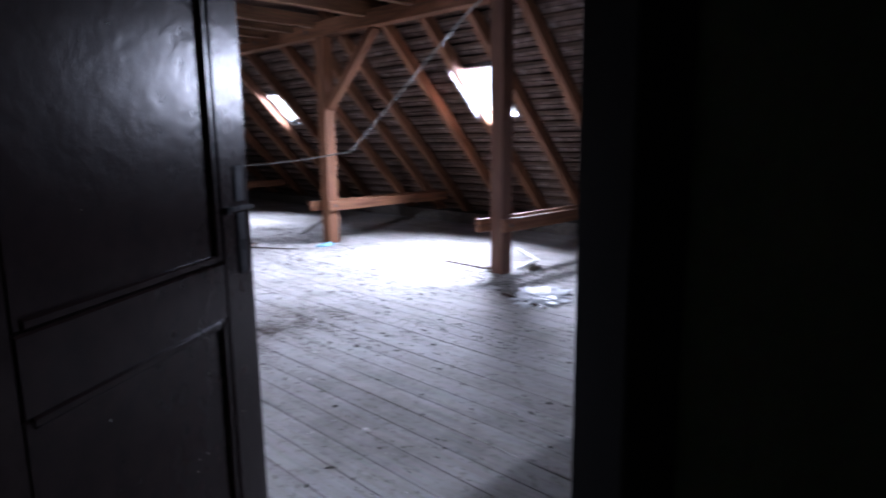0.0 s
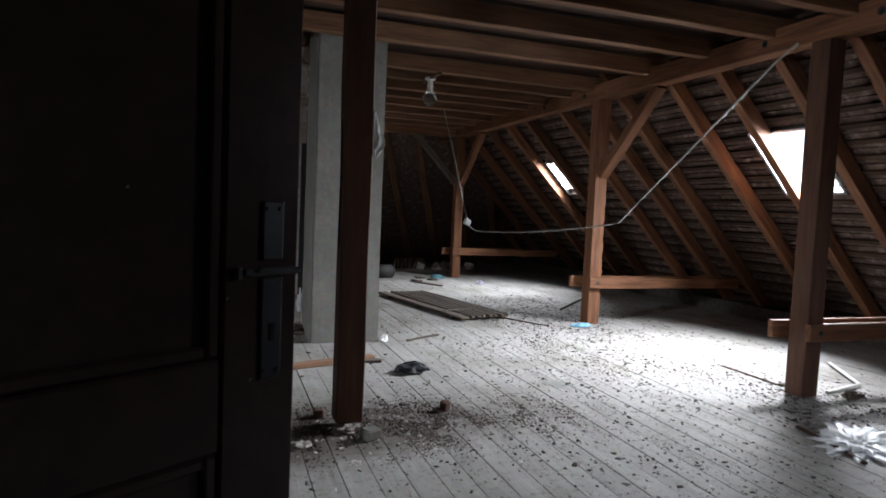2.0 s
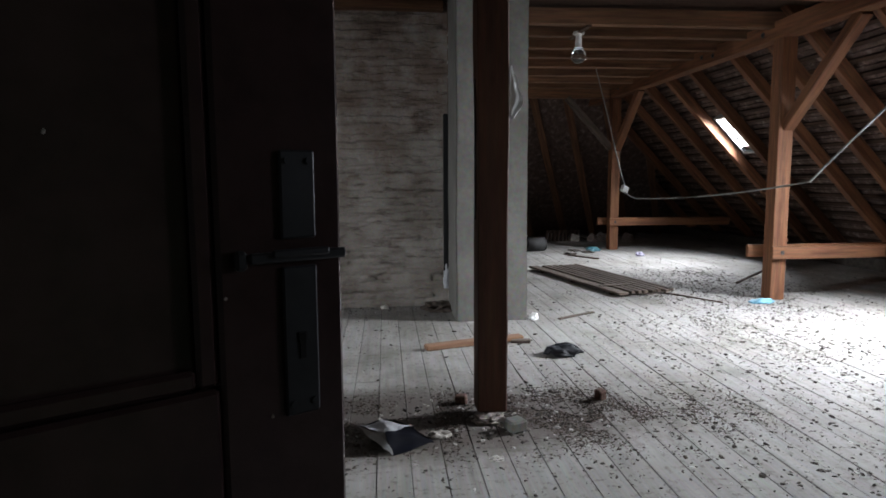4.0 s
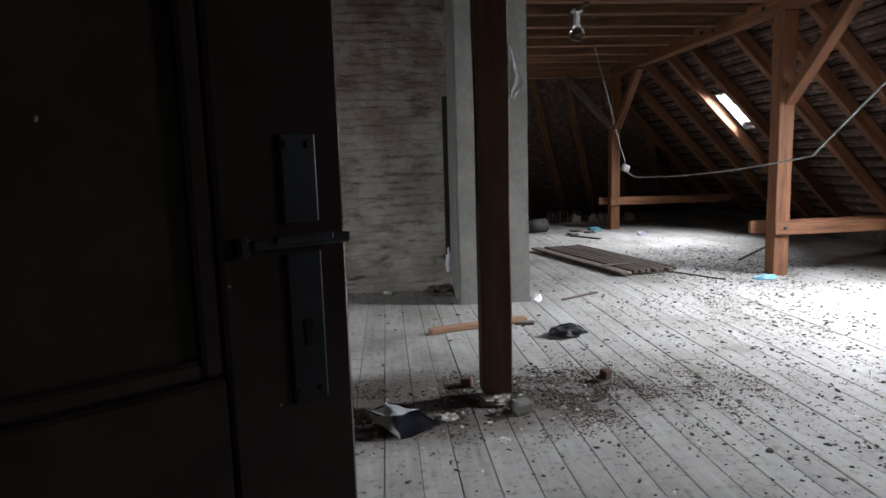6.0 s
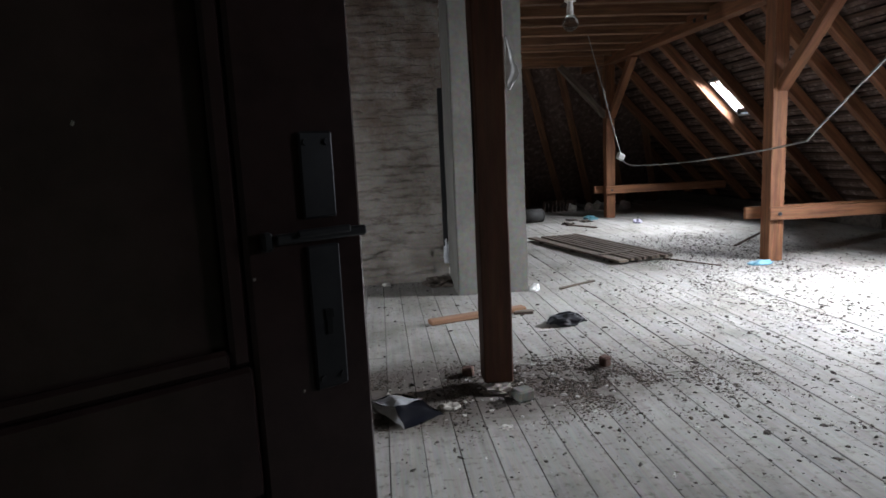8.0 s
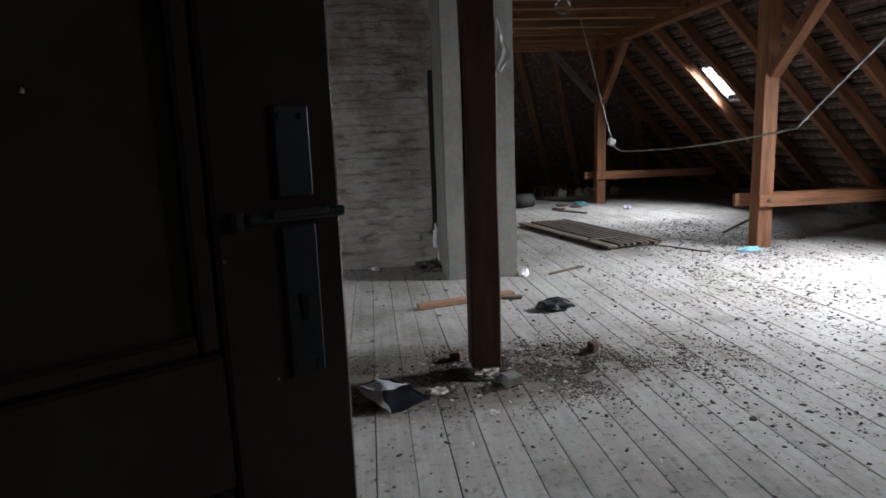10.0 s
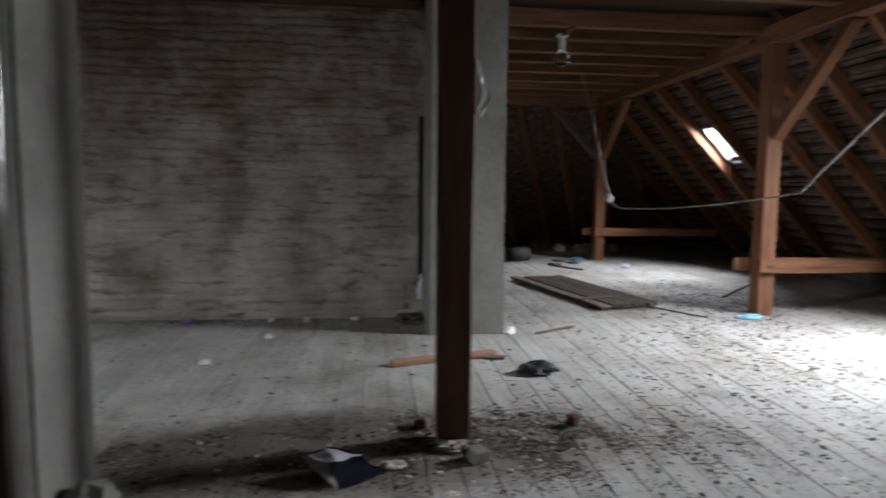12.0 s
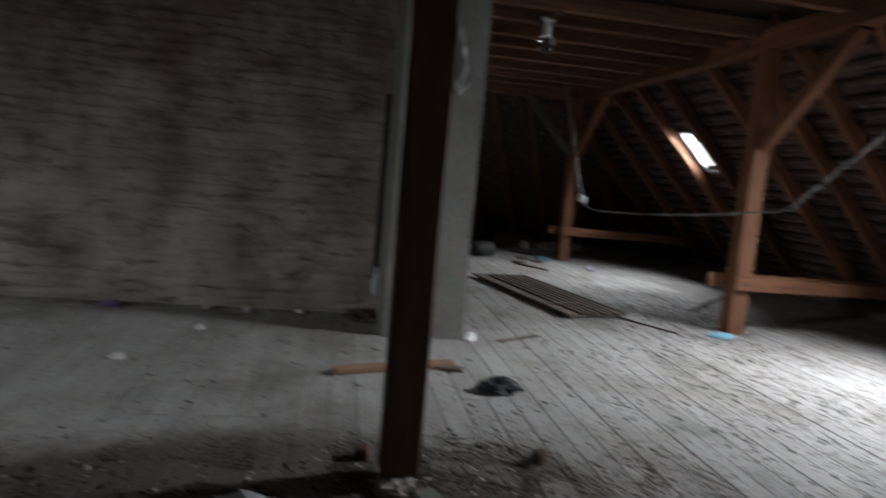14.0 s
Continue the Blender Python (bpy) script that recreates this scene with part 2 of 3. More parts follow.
GLASS = glass("clear_glass")
FILM, fn_, fl_, fb_ = material("torn_clear_film")
fb_.inputs["Base Color"].default_value = (0.66, 0.68, 0.68, 1)
fb_.inputs["Alpha"].default_value = 0.80
fb_.inputs["Roughness"].default_value = 0.42


# ---- mesh helpers ----
def part(name, bm, mat, parent=None, label="", smooth=False):
    """One bmesh as one mesh object, under a thing or a part."""
    me = bpy.data.meshes.new(name)
    bm.normal_update()
    bm.to_mesh(me)
    bm.free()
    me.materials.append(mat)
    if smooth:
        for p in me.polygons:
            p.use_smooth = True
    ob = new(name, me)
    if parent:
        ob.parent = parent
    if label:
        ob["label"] = label
    return ob


def thing(name, label, category, m=None, group="", kind=""):
    """An empty at the base of a thing that carries its parts."""
    ob = new(name)
    ob.empty_display_size = 0.1
    if m:
        ob.matrix_world = m
    return tagged(ob, label, category, group, kind)


def bm_box(x0, x1, y0, y1, z0, z1, bevel=0.0, cuts=0, wob=0.0):
    bm = bmesh.new()
    bmesh.ops.create_cube(bm, size=1, matrix=Matrix.LocRotScale(
        ((x0 + x1) / 2, (y0 + y1) / 2, (z0 + z1) / 2), None, (x1 - x0, y1 - y0, z1 - z0)))
    if cuts:
        long = max(range(3), key=lambda i: (x1 - x0, y1 - y0, z1 - z0)[i])
        es = [e for e in bm.edges if abs((e.verts[0].co - e.verts[1].co)[long]) > 1e-5]
        bmesh.ops.subdivide_edges(bm, edges=es, cuts=cuts, use_grid_fill=True)
    if wob:
        for v in bm.verts:
            v.co += Vector(noise.noise_vector(v.co * 2.7 + Vector((x0, y0, z0)) * 3)) * wob
    if bevel:
        es = [e for e in bm.edges if len(e.link_faces) == 2 and e.calc_face_angle(0) > 0.6]
        bmesh.ops.bevel(bm, geom=es, offset=bevel, segments=1, affect="EDGES")
    return bm


def join(*bms):
    """Several bmeshes into one."""
    out = bmesh.new()
    for b in bms:
        me = bpy.data.meshes.new("tmp")
        b.to_mesh(me)
        b.free()
        out.from_mesh(me)
        bpy.data.meshes.remove(me)
    return out


def along(p, q, up=(0, 0, 1)):
    """Pose whose x axis runs from p to q, z as near to up as it goes."""
    p, q = Vector(p), Vector(q)
    x = (q - p).normalized()
    y = Vector(up).cross(x).normalized()
    z = x.cross(y)
    return Matrix.Translation(p) @ Matrix((x, y, z)).transposed().to_4x4()


def beam(name, p, q, w, h, mat, label, category, up=(0, 0, 1), group="", kind="", wob=0.006, bevel=0.006, parent=None):
    """A squared timber from p to q on its centre line: w wide, h high."""
    ln = (Vector(q) - Vector(p)).length
    bm = bm_box(0, ln, -w / 2, w / 2, -h / 2, h / 2, bevel, max(2, int(ln * 2)), wob)
    ob = part(name, bm, mat, parent)
    ob.matrix_world = along(p, q, up)
    return tagged(ob, label, category, group, kind) if label else ob


def tube(name, pts, r, mat, parent=None, label="", sides=8):
    cu = bpy.data.curves.new(name, "CURVE")
    cu.dimensions = "3D"
    sp = cu.splines.new("POLY")
    sp.points.add(len(pts) - 1)
    for a, b in zip(sp.points, pts):
        a.co = (*b, 1)
    cu.bevel_depth, cu.bevel_resolution = r, 2
    tmp = bpy.data.objects.new(name, cu)
    scene.collection.objects.link(tmp)
    me = bpy.data.meshes.new_from_object(tmp.evaluated_get(bpy.context.evaluated_depsgraph_get()))
    bpy.data.objects.remove(tmp)
    bpy.data.curves.remove(cu)
    me.materials.clear()
    me.materials.append(mat)
    for p in me.polygons:
        p.use_smooth = True
    ob = new(name, me)
    if parent:
        ob.parent = parent
    if label:
        ob["label"] = label
    return ob


def bm_cyl(r, h, segs=16, r2=None, z=0.0, caps=True):
    bm = bmesh.new()
    bmesh.ops.create_cone(bm, cap_ends=caps, segments=segs, radius1=r, radius2=r if r2 is None else r2, depth=h,
                          matrix=Matrix.Translation((0, 0, z + h / 2)))
    return bm


def rock(size, seed, sub=1):
    bm = bmesh.new()
    bmesh.ops.create_icosphere(bm, subdivisions=sub, radius=1)
    for v in bm.verts:
        k = 1 + 0.35 * noise.noise(v.co * 1.4 + Vector((seed * 7.1, seed, 0)))
        v.co = Vector((v.co.x * size[0], v.co.y * size[1], v.co.z * size[2])) * k
    return bm


# ---- the setting ----
CEIL = 2.74          # underside of the ceiling boards
POST_X = 5.03        # centre line of the posts under the purlin
PURLIN_Z = 2.47      # underside of the purlin
WALL_Y = 7.62        # face of the limewashed wall
HINGE = Vector((0.542, 2.019, 0))
JAMB = Vector((1.33, 1.58, 0))
U = (JAMB - HINGE).normalized()            # along the door wall
N = Vector((-U.y, U.x, 0))                 # towards the attic
OPENING = (JAMB - HINGE).length
DOOR_POSE = Matrix.Translation(HINGE) @ Matrix((U, N, Vector((0, 0, 1)))).transposed().to_4x4()


def slab(name, x0, x1, y0, y1, z0, z1, mat, label="", m=None, bevel=0.0):
    ob = part(name, bm_box(x0, x1, y0, y1, z0, z1, bevel), mat)
    if m:
        ob.matrix_world = m
    return tagged(ob, label, "wall" if "wall" in name else "", kind="structure")


floor = slab("floor", -6.9, 7.9, -0.8, 15.2, -0.30, -0.034, SOOT, "dusty grey plank floor of an attic")
floor["category"] = "floor"
# outer walls that close the place
slab("wall_south", -6.9, 7.9, -1.0, -0.8, -0.3, 2.9, MORTAR, "plain plastered wall closing the attic")
slab("wall_north_far", -6.9, -3.402, WALL_Y, WALL_Y + 0.3, -0.034, 2.9, MORTAR, "plain plastered wall closing the attic")
slab("wall_stair", -0.28, -0.15, -0.8, 2.30, -0.034, CEIL, MORTAR, "plain plastered wall of the stairhead")
# opposite roof slope, open at its roof window
wbm = join(*[bm_box(-b, -a, c, d, TILE_OFF, TILE_OFF + 0.05) for a, b, c, d in ((-0.2, ws0, -1.0, 8.0), (ws1, 4.3, -1.0, 8.0), (ws0, ws1, -1.0, wy0), (ws0, ws1, wy1, 8.0))])
for v in wbm.verts:
    p = Matrix.Translation((FOOT, 0, 0)) @ ROOF_AXES @ v.co
    v.co = Vector((2 * MID - p.x, p.y, p.z))
bmesh.ops.reverse_faces(wbm, faces=wbm.faces[:])
tagged(part("roof_west", wbm, TILE), "dark underside of the opposite roof slope", "roof", kind="structure")
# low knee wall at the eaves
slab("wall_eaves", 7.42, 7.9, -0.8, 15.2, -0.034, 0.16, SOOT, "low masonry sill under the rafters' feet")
# the wall with the doorway, and the stairhead behind it
for i, (a, b) in enumerate(((-0.75, -0.09), (OPENING + 0.098, 3.4))):
    slab(f"wall_door_{i + 1}", a, b, -0.13, 0, -0.034, CEIL, GREENWALL, "dark greenish plaster wall beside the doorway", DOOR_POSE)
slab("wall_door_3", -0.09, OPENING + 0.098, -0.13, 0, 2.06, CEIL, GREENWALL, "dark plaster wall above the doorway", DOOR_POSE)
ceiling = slab("ceiling", -4.25, 5.25, -0.8, 15.2, CEIL + 0.02, CEIL + 0.06, OLD_WOOD, "dark old board ceiling above the joists")

# ---- limewashed wall: backing, bricks come last ----
bm = bm_box(-3.4, 1.845, WALL_Y + 0.03, WALL_Y + 0.30, -0.034, CEIL)
nx, nz = 130, 110
grid = [[bm.verts.new((-3.4 + 5.245 * i / nx, WALL_Y - 0.007 - 0.016 * noise.noise(Vector((i * 0.17, j * 0.31, 1))) - 0.010 * noise.noise(Vector((i * 0.5, j * 0.9, 5))), -0.034 + (CEIL + 0.034) * j / nz)) for j in range(nz + 1)] for i in range(nx + 1)]
for i in range(nx):
    for j in range(nz):
        bm.faces.new((grid[i][j], grid[i + 1][j], grid[i + 1][j + 1], grid[i][j + 1]))
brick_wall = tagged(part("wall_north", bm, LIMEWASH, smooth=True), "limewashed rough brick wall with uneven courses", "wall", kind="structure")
slab("wall_north_return", 1.66, 1.845, WALL_Y + 0.302, 15.2, -0.034, CEIL, MORTAR, "plain masonry wall running away from the chimney")

beam("wall_plate", (-3.3, 7.54, 2.70), (1.80, 7.54, 2.69), 0.12, 0.075, JOIST_WOOD, "brown timber plate along the top of the wall", "beam")

# ---- chimneys ----
def pillar(name, x0, x1, y0, y1, label):
    bm = bm_box(x0, x1, y0, y1, -0.03, CEIL + 0.02, 0)
    bmesh.ops.subdivide_edges(bm, edges=bm.edges[:], cuts=9, use_grid_fill=True)
    for v in bm.verts:
        v.co += Vector(noise.noise_vector(v.co * 3.1)) * 0.007
    es = [e for e in bm.edges if len(e.link_faces) == 2 and e.calc_face_angle(0) > 1.0]
    bmesh.ops.bevel(bm, geom=es, offset=0.012, segments=2, affect="EDGES")
    return tagged(part(name, bm, CONCRETE, smooth=False), label, "chimney")


pillar("chimney", 1.842, 2.435, 6.92, 7.55, "grey cement-rendered chimney standing on the boards")
pillar("chimney", -0.50, 0.335, 4.16, 4.60, "broad grey cement-rendered chimney with a chipped foot")

# ---- timber frame ----
POSTS_Y = [4.82, 7.585, 12.0]
PW = 0.15
# the post at 4.82 gets darker timber, which carries its backlit shade
for y in POSTS_Y + [1.9]:
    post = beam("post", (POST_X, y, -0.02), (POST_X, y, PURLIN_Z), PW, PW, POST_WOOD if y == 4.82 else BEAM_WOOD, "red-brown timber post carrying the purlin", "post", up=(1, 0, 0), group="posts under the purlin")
purlin = beam("purlin", (POST_X, -0.6, PURLIN_Z + 0.085), (POST_X, 14.3, PURLIN_Z + 0.085), 0.15, 0.17, BEAM_WOOD, "long red-brown timber purlin under the rafters", "beam")
for y, z in ((7.83, 2.549), (8.78, 2.536), (9.03, 2.56), (11.68, 2.584), (5.3, 2.55), (4.4, 2.55)):
    bolt = part("bolt", join(bm_cyl(0.028, 0.004, 16), bm_cyl(0.014, 0.018, 6)), STEEL, purlin, "steel bolt with a round washer")
    bolt.matrix_basis = Matrix.Translation((y + 0.6, 0.076, z - PURLIN_Z - 0.085)) @ Matrix.Rotation(radians(-90), 4, "X")
for y in POSTS_Y:
    for d in (-1, 1):
        if d > 0 or y == 4.82:
            continue
        beam("brace", (POST_X + 0.025, y + d * 0.05, 1.64), (POST_X + 0.025, y + d * 0.96, PURLIN_Z + 0.01), 0.095, 0.11, BEAM_WOOD, "slanting timber brace from post to purlin", "brace", up=(1, 0, 0), group="braces of the posts")
for y in POSTS_Y:
    for k, (dy, x0) in enumerate(((-0.098, 4.93), (0.098, 4.80))):
        tie = beam("tie_rail", (x0, y + dy, 0.46), (7.0, y + dy, 0.46), 0.045, 0.125, BEAM_WOOD, "paired timber tie from post to rafter foot", "beam", group="ties at the posts")
        if k == 0:
            bolt = part("bolt", join(bm_cyl(0.020, 0.004, 14), bm_cyl(0.010, 0.014, 6)), STEEL, tie, "rusty bolt head")
            bolt.matrix_basis = Matrix.Translation((POST_X - x0, -0.024, 0)) @ Matrix.Rotation(radians(90), 4, "X")
for y in (1.9, 4.82):
    beam("post", (2 * MID - POST_X, y, -0.02), (2 * MID - POST_X, y, PURLIN_Z), PW, PW, BEAM_WOOD, "red-brown timber post under the opposite purlin", "post", up=(1, 0, 0), group="posts under the purlin")
for y in (0.7, 1.5, 2.2, 3.03, 3.7, 4.6, 5.4, 6.2, 7.0):
    p, q = on_roof(0.05, y, 0.065), on_roof(3.9, y, 0.065)
    p.x, q.x = 2 * MID - p.x, 2 * MID - q.x
    beam("rafter", p, q, 0.095, 0.13, BEAM_WOOD, "brown timber rafter of the opposite roof slope", "rafter", up=(-OUT.x, 0, OUT.z), group="rafters of the opposite slope")
beam("purlin", (2 * MID - POST_X, -0.6, PURLIN_Z + 0.085), (2 * MID - POST_X, 7.6, PURLIN_Z + 0.085), 0.15, 0.17, BEAM_WOOD, "timber purlin under the opposite rafters", "beam")
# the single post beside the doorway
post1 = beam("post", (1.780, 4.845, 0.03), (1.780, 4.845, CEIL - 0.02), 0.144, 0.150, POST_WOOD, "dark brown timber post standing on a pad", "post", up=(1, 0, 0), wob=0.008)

part("drying_crack", bm_box(0.95, 1.62, -0.003, 0.003, -0.0815, -0.074), BLACK, post1, "dark drying crack in the timber")
RAFTERS = [-0.2, 0.7, 1.5, 2.25, 3.2, 4.0, 4.8, 5.46, 6.10, 6.74, 7.60, 8.18, 8.88, 9.88, 10.57, 11.3, 12.2, 13.3, 14.3]
for y in RAFTERS:
    beam("rafter", on_roof(0.05, y, 0.065), on_roof(3.9, y, 0.065), 0.095, 0.13, BEAM_WOOD, "brown timber rafter of the roof slope", "rafter", up=OUT, group="rafters of the roof slope", kind="")
JOISTS = [0.7, 1.5, 2.3, 3.1, 3.9, 4.6, 5.25, 5.93, 6.71, 7.69, 8.16, 8.75, 9.27, 9.88, 10.55, 11.15, 11.7, 12.5, 13.3]
for y in JOISTS:
    beam("joist", (1.87 if 7.5 < y < 8.0 else -4.15, y, PURLIN_Z + 0.185), (5.15, y, PURLIN_Z + 0.185), 0.09, 0.15, JOIST_WOOD, "brown timber ceiling joist above the purlin", "joist", group="ceiling joists")


# ---- roof covering ----
def in_skylight(s, y, pad=0.0):
    return any(y0 - pad < y < y1 + pad and s0 - pad < s < s1 + pad for y0, y1, s0, s1 in SKYLIGHTS)


roof = thing("roof_slope", "underside of a tiled roof on battens", "roof", kind="structure")
tiles = bmesh.new()
TILE_W, TILE_L = 0.183, 0.24
one_tile = bmesh.new()
lo = [one_tile.verts.new((-a * TILE_L, b * TILE_W, 0.012 - 0.024 * a - (0.003 if b == 0.5 else 0.0))) for a, b in ((0, 0), (0, 0.5), (0, 1), (1, 1), (1, 0.5), (1, 0))]
hi = [one_tile.verts.new(v.co + Vector((0, 0, 0.014))) for v in lo]
for ring, flip in ((lo, True), (hi, False)):
    for q in ((0, 1, 4, 5), (1, 2, 3, 4)):
        f = [ring[k] for k in q]
        one_tile.faces.new(f if flip else f[::-1])
for i in range(6):
    one_tile.faces.new((lo[i], lo[(i + 1) % 6], hi[(i + 1) % 6], hi[i]))
bmesh.ops.recalc_face_normals(one_tile, faces=one_tile.faces[:])
tile_mesh = bpy.data.meshes.new("roof_tile")
one_tile.to_mesh(tile_mesh)
one_tile.free()
tile_mesh.materials.append(TILE)
rng = random.Random(5)
row = 0
s = -0.15
while s < 4.3:
    y = -0.9 + (row % 2) * 0.09
    while y < 15.3:
        if not in_skylight(s + 0.10, y + 0.09, 0.045):
            o = TILE_OFF + 0.035 + (0.003 if int(y * 50) % 2 else 0)
            m = Matrix.Translation(on_roof(s, y, o)) @ ROOF_AXES @ Euler((rng.uniform(-0.03, 0.03), rng.uniform(-0.012, 0.012), rng.uniform(-0.02, 0.02))).to_matrix().to_4x4()
            if 4.9 < y < 8.9 and 0.9 < s < 3.1:
                ob = new("roof_tile", tile_mesh)
                ob.parent = roof
                ob.matrix_world = m
            else:
                n0 = len(tiles.verts)
                tiles.from_mesh(tile_mesh)
                tiles.verts.ensure_lookup_table()
                for v in tiles.verts[n0:]:
                    v.co = m @ v.co
        y += 0.18
    s += 0.165
    row += 1
tagged(part("roof_tiles", tiles, TILE, roof), kind="stuff")
s = 0.02
while s < 4.2:
    runs, y0 = [], -0.8
    for a, b, s0, s1 in sorted(SKYLIGHTS):
        if s0 - 0.05 < s < s1 + 0.05:
            runs.append((y0, a - 0.03))
            y0 = b + 0.03
    runs.append((y0, 15.2))
    for a, b in runs:
        beam("batten", on_roof(s, a, TILE_OFF), on_roof(s, b, TILE_OFF), 0.045, 0.028, OLD_WOOD, "", "", up=OUT, parent=roof, wob=0.003, bevel=0.003)
    s += 0.165
# far hip end, sloping down beyond the last post
hip = slab("roof_hip", -3.4, 7.9, 0, 0.05, -0.2, 4.4, TILE, "dark tiled hip end of the roof", Matrix.Translation((0, 15.1, 0)) @ Matrix.Rotation(radians(38), 4, "X"))
hip["category"] = "roof"
for x in (1.6, 2.3, 3.1, 3.8, 4.4, 5.1, 5.8):
    beam("rafter", (x + 1.15, 14.55, 0.02), (x, 12.80, 2.80), 0.095, 0.13, JOIST_WOOD, "brown timber rafter of the hip end", "rafter", up=(0, -0.6, 0.8), group="rafters of the hip end")
beam("brace", (POST_X - 0.06, 12.0, 1.66), (4.22, 12.0, PURLIN_Z), 0.09, 0.11, GREY_WOOD, "slanting greyish brace below the cross beam", "brace", up=(0, 1, 0), group="braces of the posts")
beam("hip_purlin", (1.7, 12.05, PURLIN_Z + 0.08), (4.95, 12.05, PURLIN_Z + 0.08), 0.14, 0.16, JOIST_WOOD, "timber cross beam at the hip end", "beam")

# ---- skylights ----
for y0, y1, s0, s1 in SKYLIGHTS:
    w = thing("skylight", "small metal-framed roof window with bright sky", "roof window", group="roof windows")
    t = 0.03
    o0, o1 = TILE_OFF - 0.02, TILE_OFF + 0.085
    for nm, (a, b, c, d) in {"frame_bottom": (s0 - t, s0, y0 - t, y1 + t), "frame_top": (s1, s1 + t, y0 - t, y1 + t), "frame_side": (s0, s1, y0 - t, y0), "frame_side_far": (s0, s1, y1, y1 + t)}.items():
        bm = bm_box(-b, -a, c, d, o0, o1, 0.003)
        f = part("frame", bm, LEAD, w)
        f.matrix_basis = Matrix.Translation((FOOT, 0, 0)) @ ROOF_AXES
    g = t + 0.17
    for a, b, c, d in ((s0 - g, s0 - t, y0 - g, y1 + g), (s1 + t, s1 + g, y0 - g, y1 + g), (s0 - t, s1 + t, y0 - g, y0 - t), (s0 - t, s1 + t, y1 + t, y1 + g)):
        f = part("flashing", bm_box(-b, -a, c, d, TILE_OFF + 0.067, TILE_OFF + 0.071), LEAD, w, "zinc flashing over the tiles")
        f.matrix_basis = Matrix.Translation((FOOT, 0, 0)) @ ROOF_AXES


# ---- door, standing half open into the attic ----
door = thing("door_1", "dark brown-black panelled door standing half open", "door", Matrix.Translation(HINGE + Vector((-0.021, 0.012, 0))) @ Matrix.Rotation(radians(33.2), 4, "Z"), kind="structure")
DW, DH, DT = 0.815, 2.0, 0.042
ST = 0.125           # width of the lock stile
part("stile", bm_box(DW - ST, DW, -DT, 0, 0.012, DH, 0.004), BLACK_DOOR, door)
part("stile", bm_box(0, 0.13, -DT, 0, 0.012, DH, 0.004), BLACK_DOOR, door)
for z0, z1 in ((0.012, 0.2), (0.86, 0.99), (DH - 0.13, DH)):
    part("rail", bm_box(0.131, DW - ST - 0.001, -DT, 0, z0, z1, 0.004), BLACK_DOOR, door)
for z0, z1 in ((0.201, 0.859), (0.991, DH - 0.131)):
    panel = part("panel", bm_box(0.131, DW - ST - 0.001, -DT + 0.014, -0.014, z0, z1, 0.0), BLACK_DOOR, door)
    for a, b in ((0.1315, 0.150), (DW - ST - 0.0205, DW - ST - 0.0015)):
        part("moulding", bm_box(a, b, -DT + 0.003, -DT + 0.0135, z0 + 0.0005, z1 - 0.0005, 0.004), BLACK_DOOR, panel)
    for a, b in ((z0 + 0.0005, z0 + 0.019), (z1 - 0.019, z1 - 0.0005)):
        part("moulding", bm_box(0.1505, DW - ST - 0.021, -DT + 0.003, -DT + 0.0135, a, b, 0.004), BLACK_DOOR, panel)
fr = thing("door_frame", "black painted wooden door frame", "door frame", DOOR_POSE, kind="structure")
part("jamb", bm_box(-0.085, -0.008, -0.15, 0.02, 0, 2.06, 0.004), BLACK_FRAME, fr)
part("jamb", bm_box(OPENING, OPENING + 0.093, -0.15, 0.005, 0, 2.06, 0.004), BLACK_FRAME, fr)
part("head", bm_box(-0.007, OPENING - 0.001, -0.15, 0.005, 2.015, 2.06, 0.004), BLACK_FRAME, fr)

# lock: two long plates with a flat iron bar between them
PX = DW - 0.048      # centre line of the lock plates
for z0, z1, low in ((1.122, 1.205, False), (0.950, 1.096, True)):
    plate = part("lock_plate", bm_box(PX - 0.018, PX + 0.018, -DT - 0.0045, -DT - 0.0005, z0, z1, 0.002), STEEL, door, "long dull steel lock plate")
    if low:
        part("keyhole", join(bm_box(PX - 0.0028, PX + 0.0028, -DT - 0.0062, -DT - 0.0047, 1.006, 1.030), bm_box(PX - 0.0048, PX + 0.0048, -DT - 0.0062, -DT - 0.0047, 1.022, 1.032, 0.001)), BLACK, plate, "black keyhole")
    for dx in (-0.011, 0.011):
        rv = part("rivet", bm_cyl(0.0032, 0.002, 10), STEEL, plate)
        rv.matrix_basis = Matrix.Translation((PX + dx, -DT - 0.0045, 0.962 if low else 1.195)) @ Matrix.Rotation(radians(90), 4, "X")
bar = part("lock_bar", bm_box(DW - 0.100, DW - 0.002, -DT - 0.013, -DT - 0.006, 1.101, 1.111, 0.002, 4, 0.0012), STEEL, door, "dark flat iron bar across the lock stile")
part("handle_stub", bm_box(DW - 0.080, DW - 0.022, -DT - 0.017, -DT - 0.0132, 1.106, 1.114, 0.002), STEEL, bar)
part("hook", bm_box(DW - 0.112, DW - 0.1005, -DT - 0.011, -DT - 0.0005, 1.096, 1.114, 0.003), STEEL, door, "small iron hook beside the bar")
rng = random.Random(3)
for i in range(26):
    a, z = rng.uniform(0.14, DW - 0.01), rng.uniform(0.5, 1.7)
    y = -DT if a > DW - ST else -DT + 0.014
    r = rng.uniform(0.0008, 0.0026)
    ch = part("paint_chip", rock((r, 0.0012, r * rng.uniform(0.7, 1.8)), i), PALE if i % 3 else BRICK, door)
    ch.matrix_basis = Matrix.Translation((a, y, z))

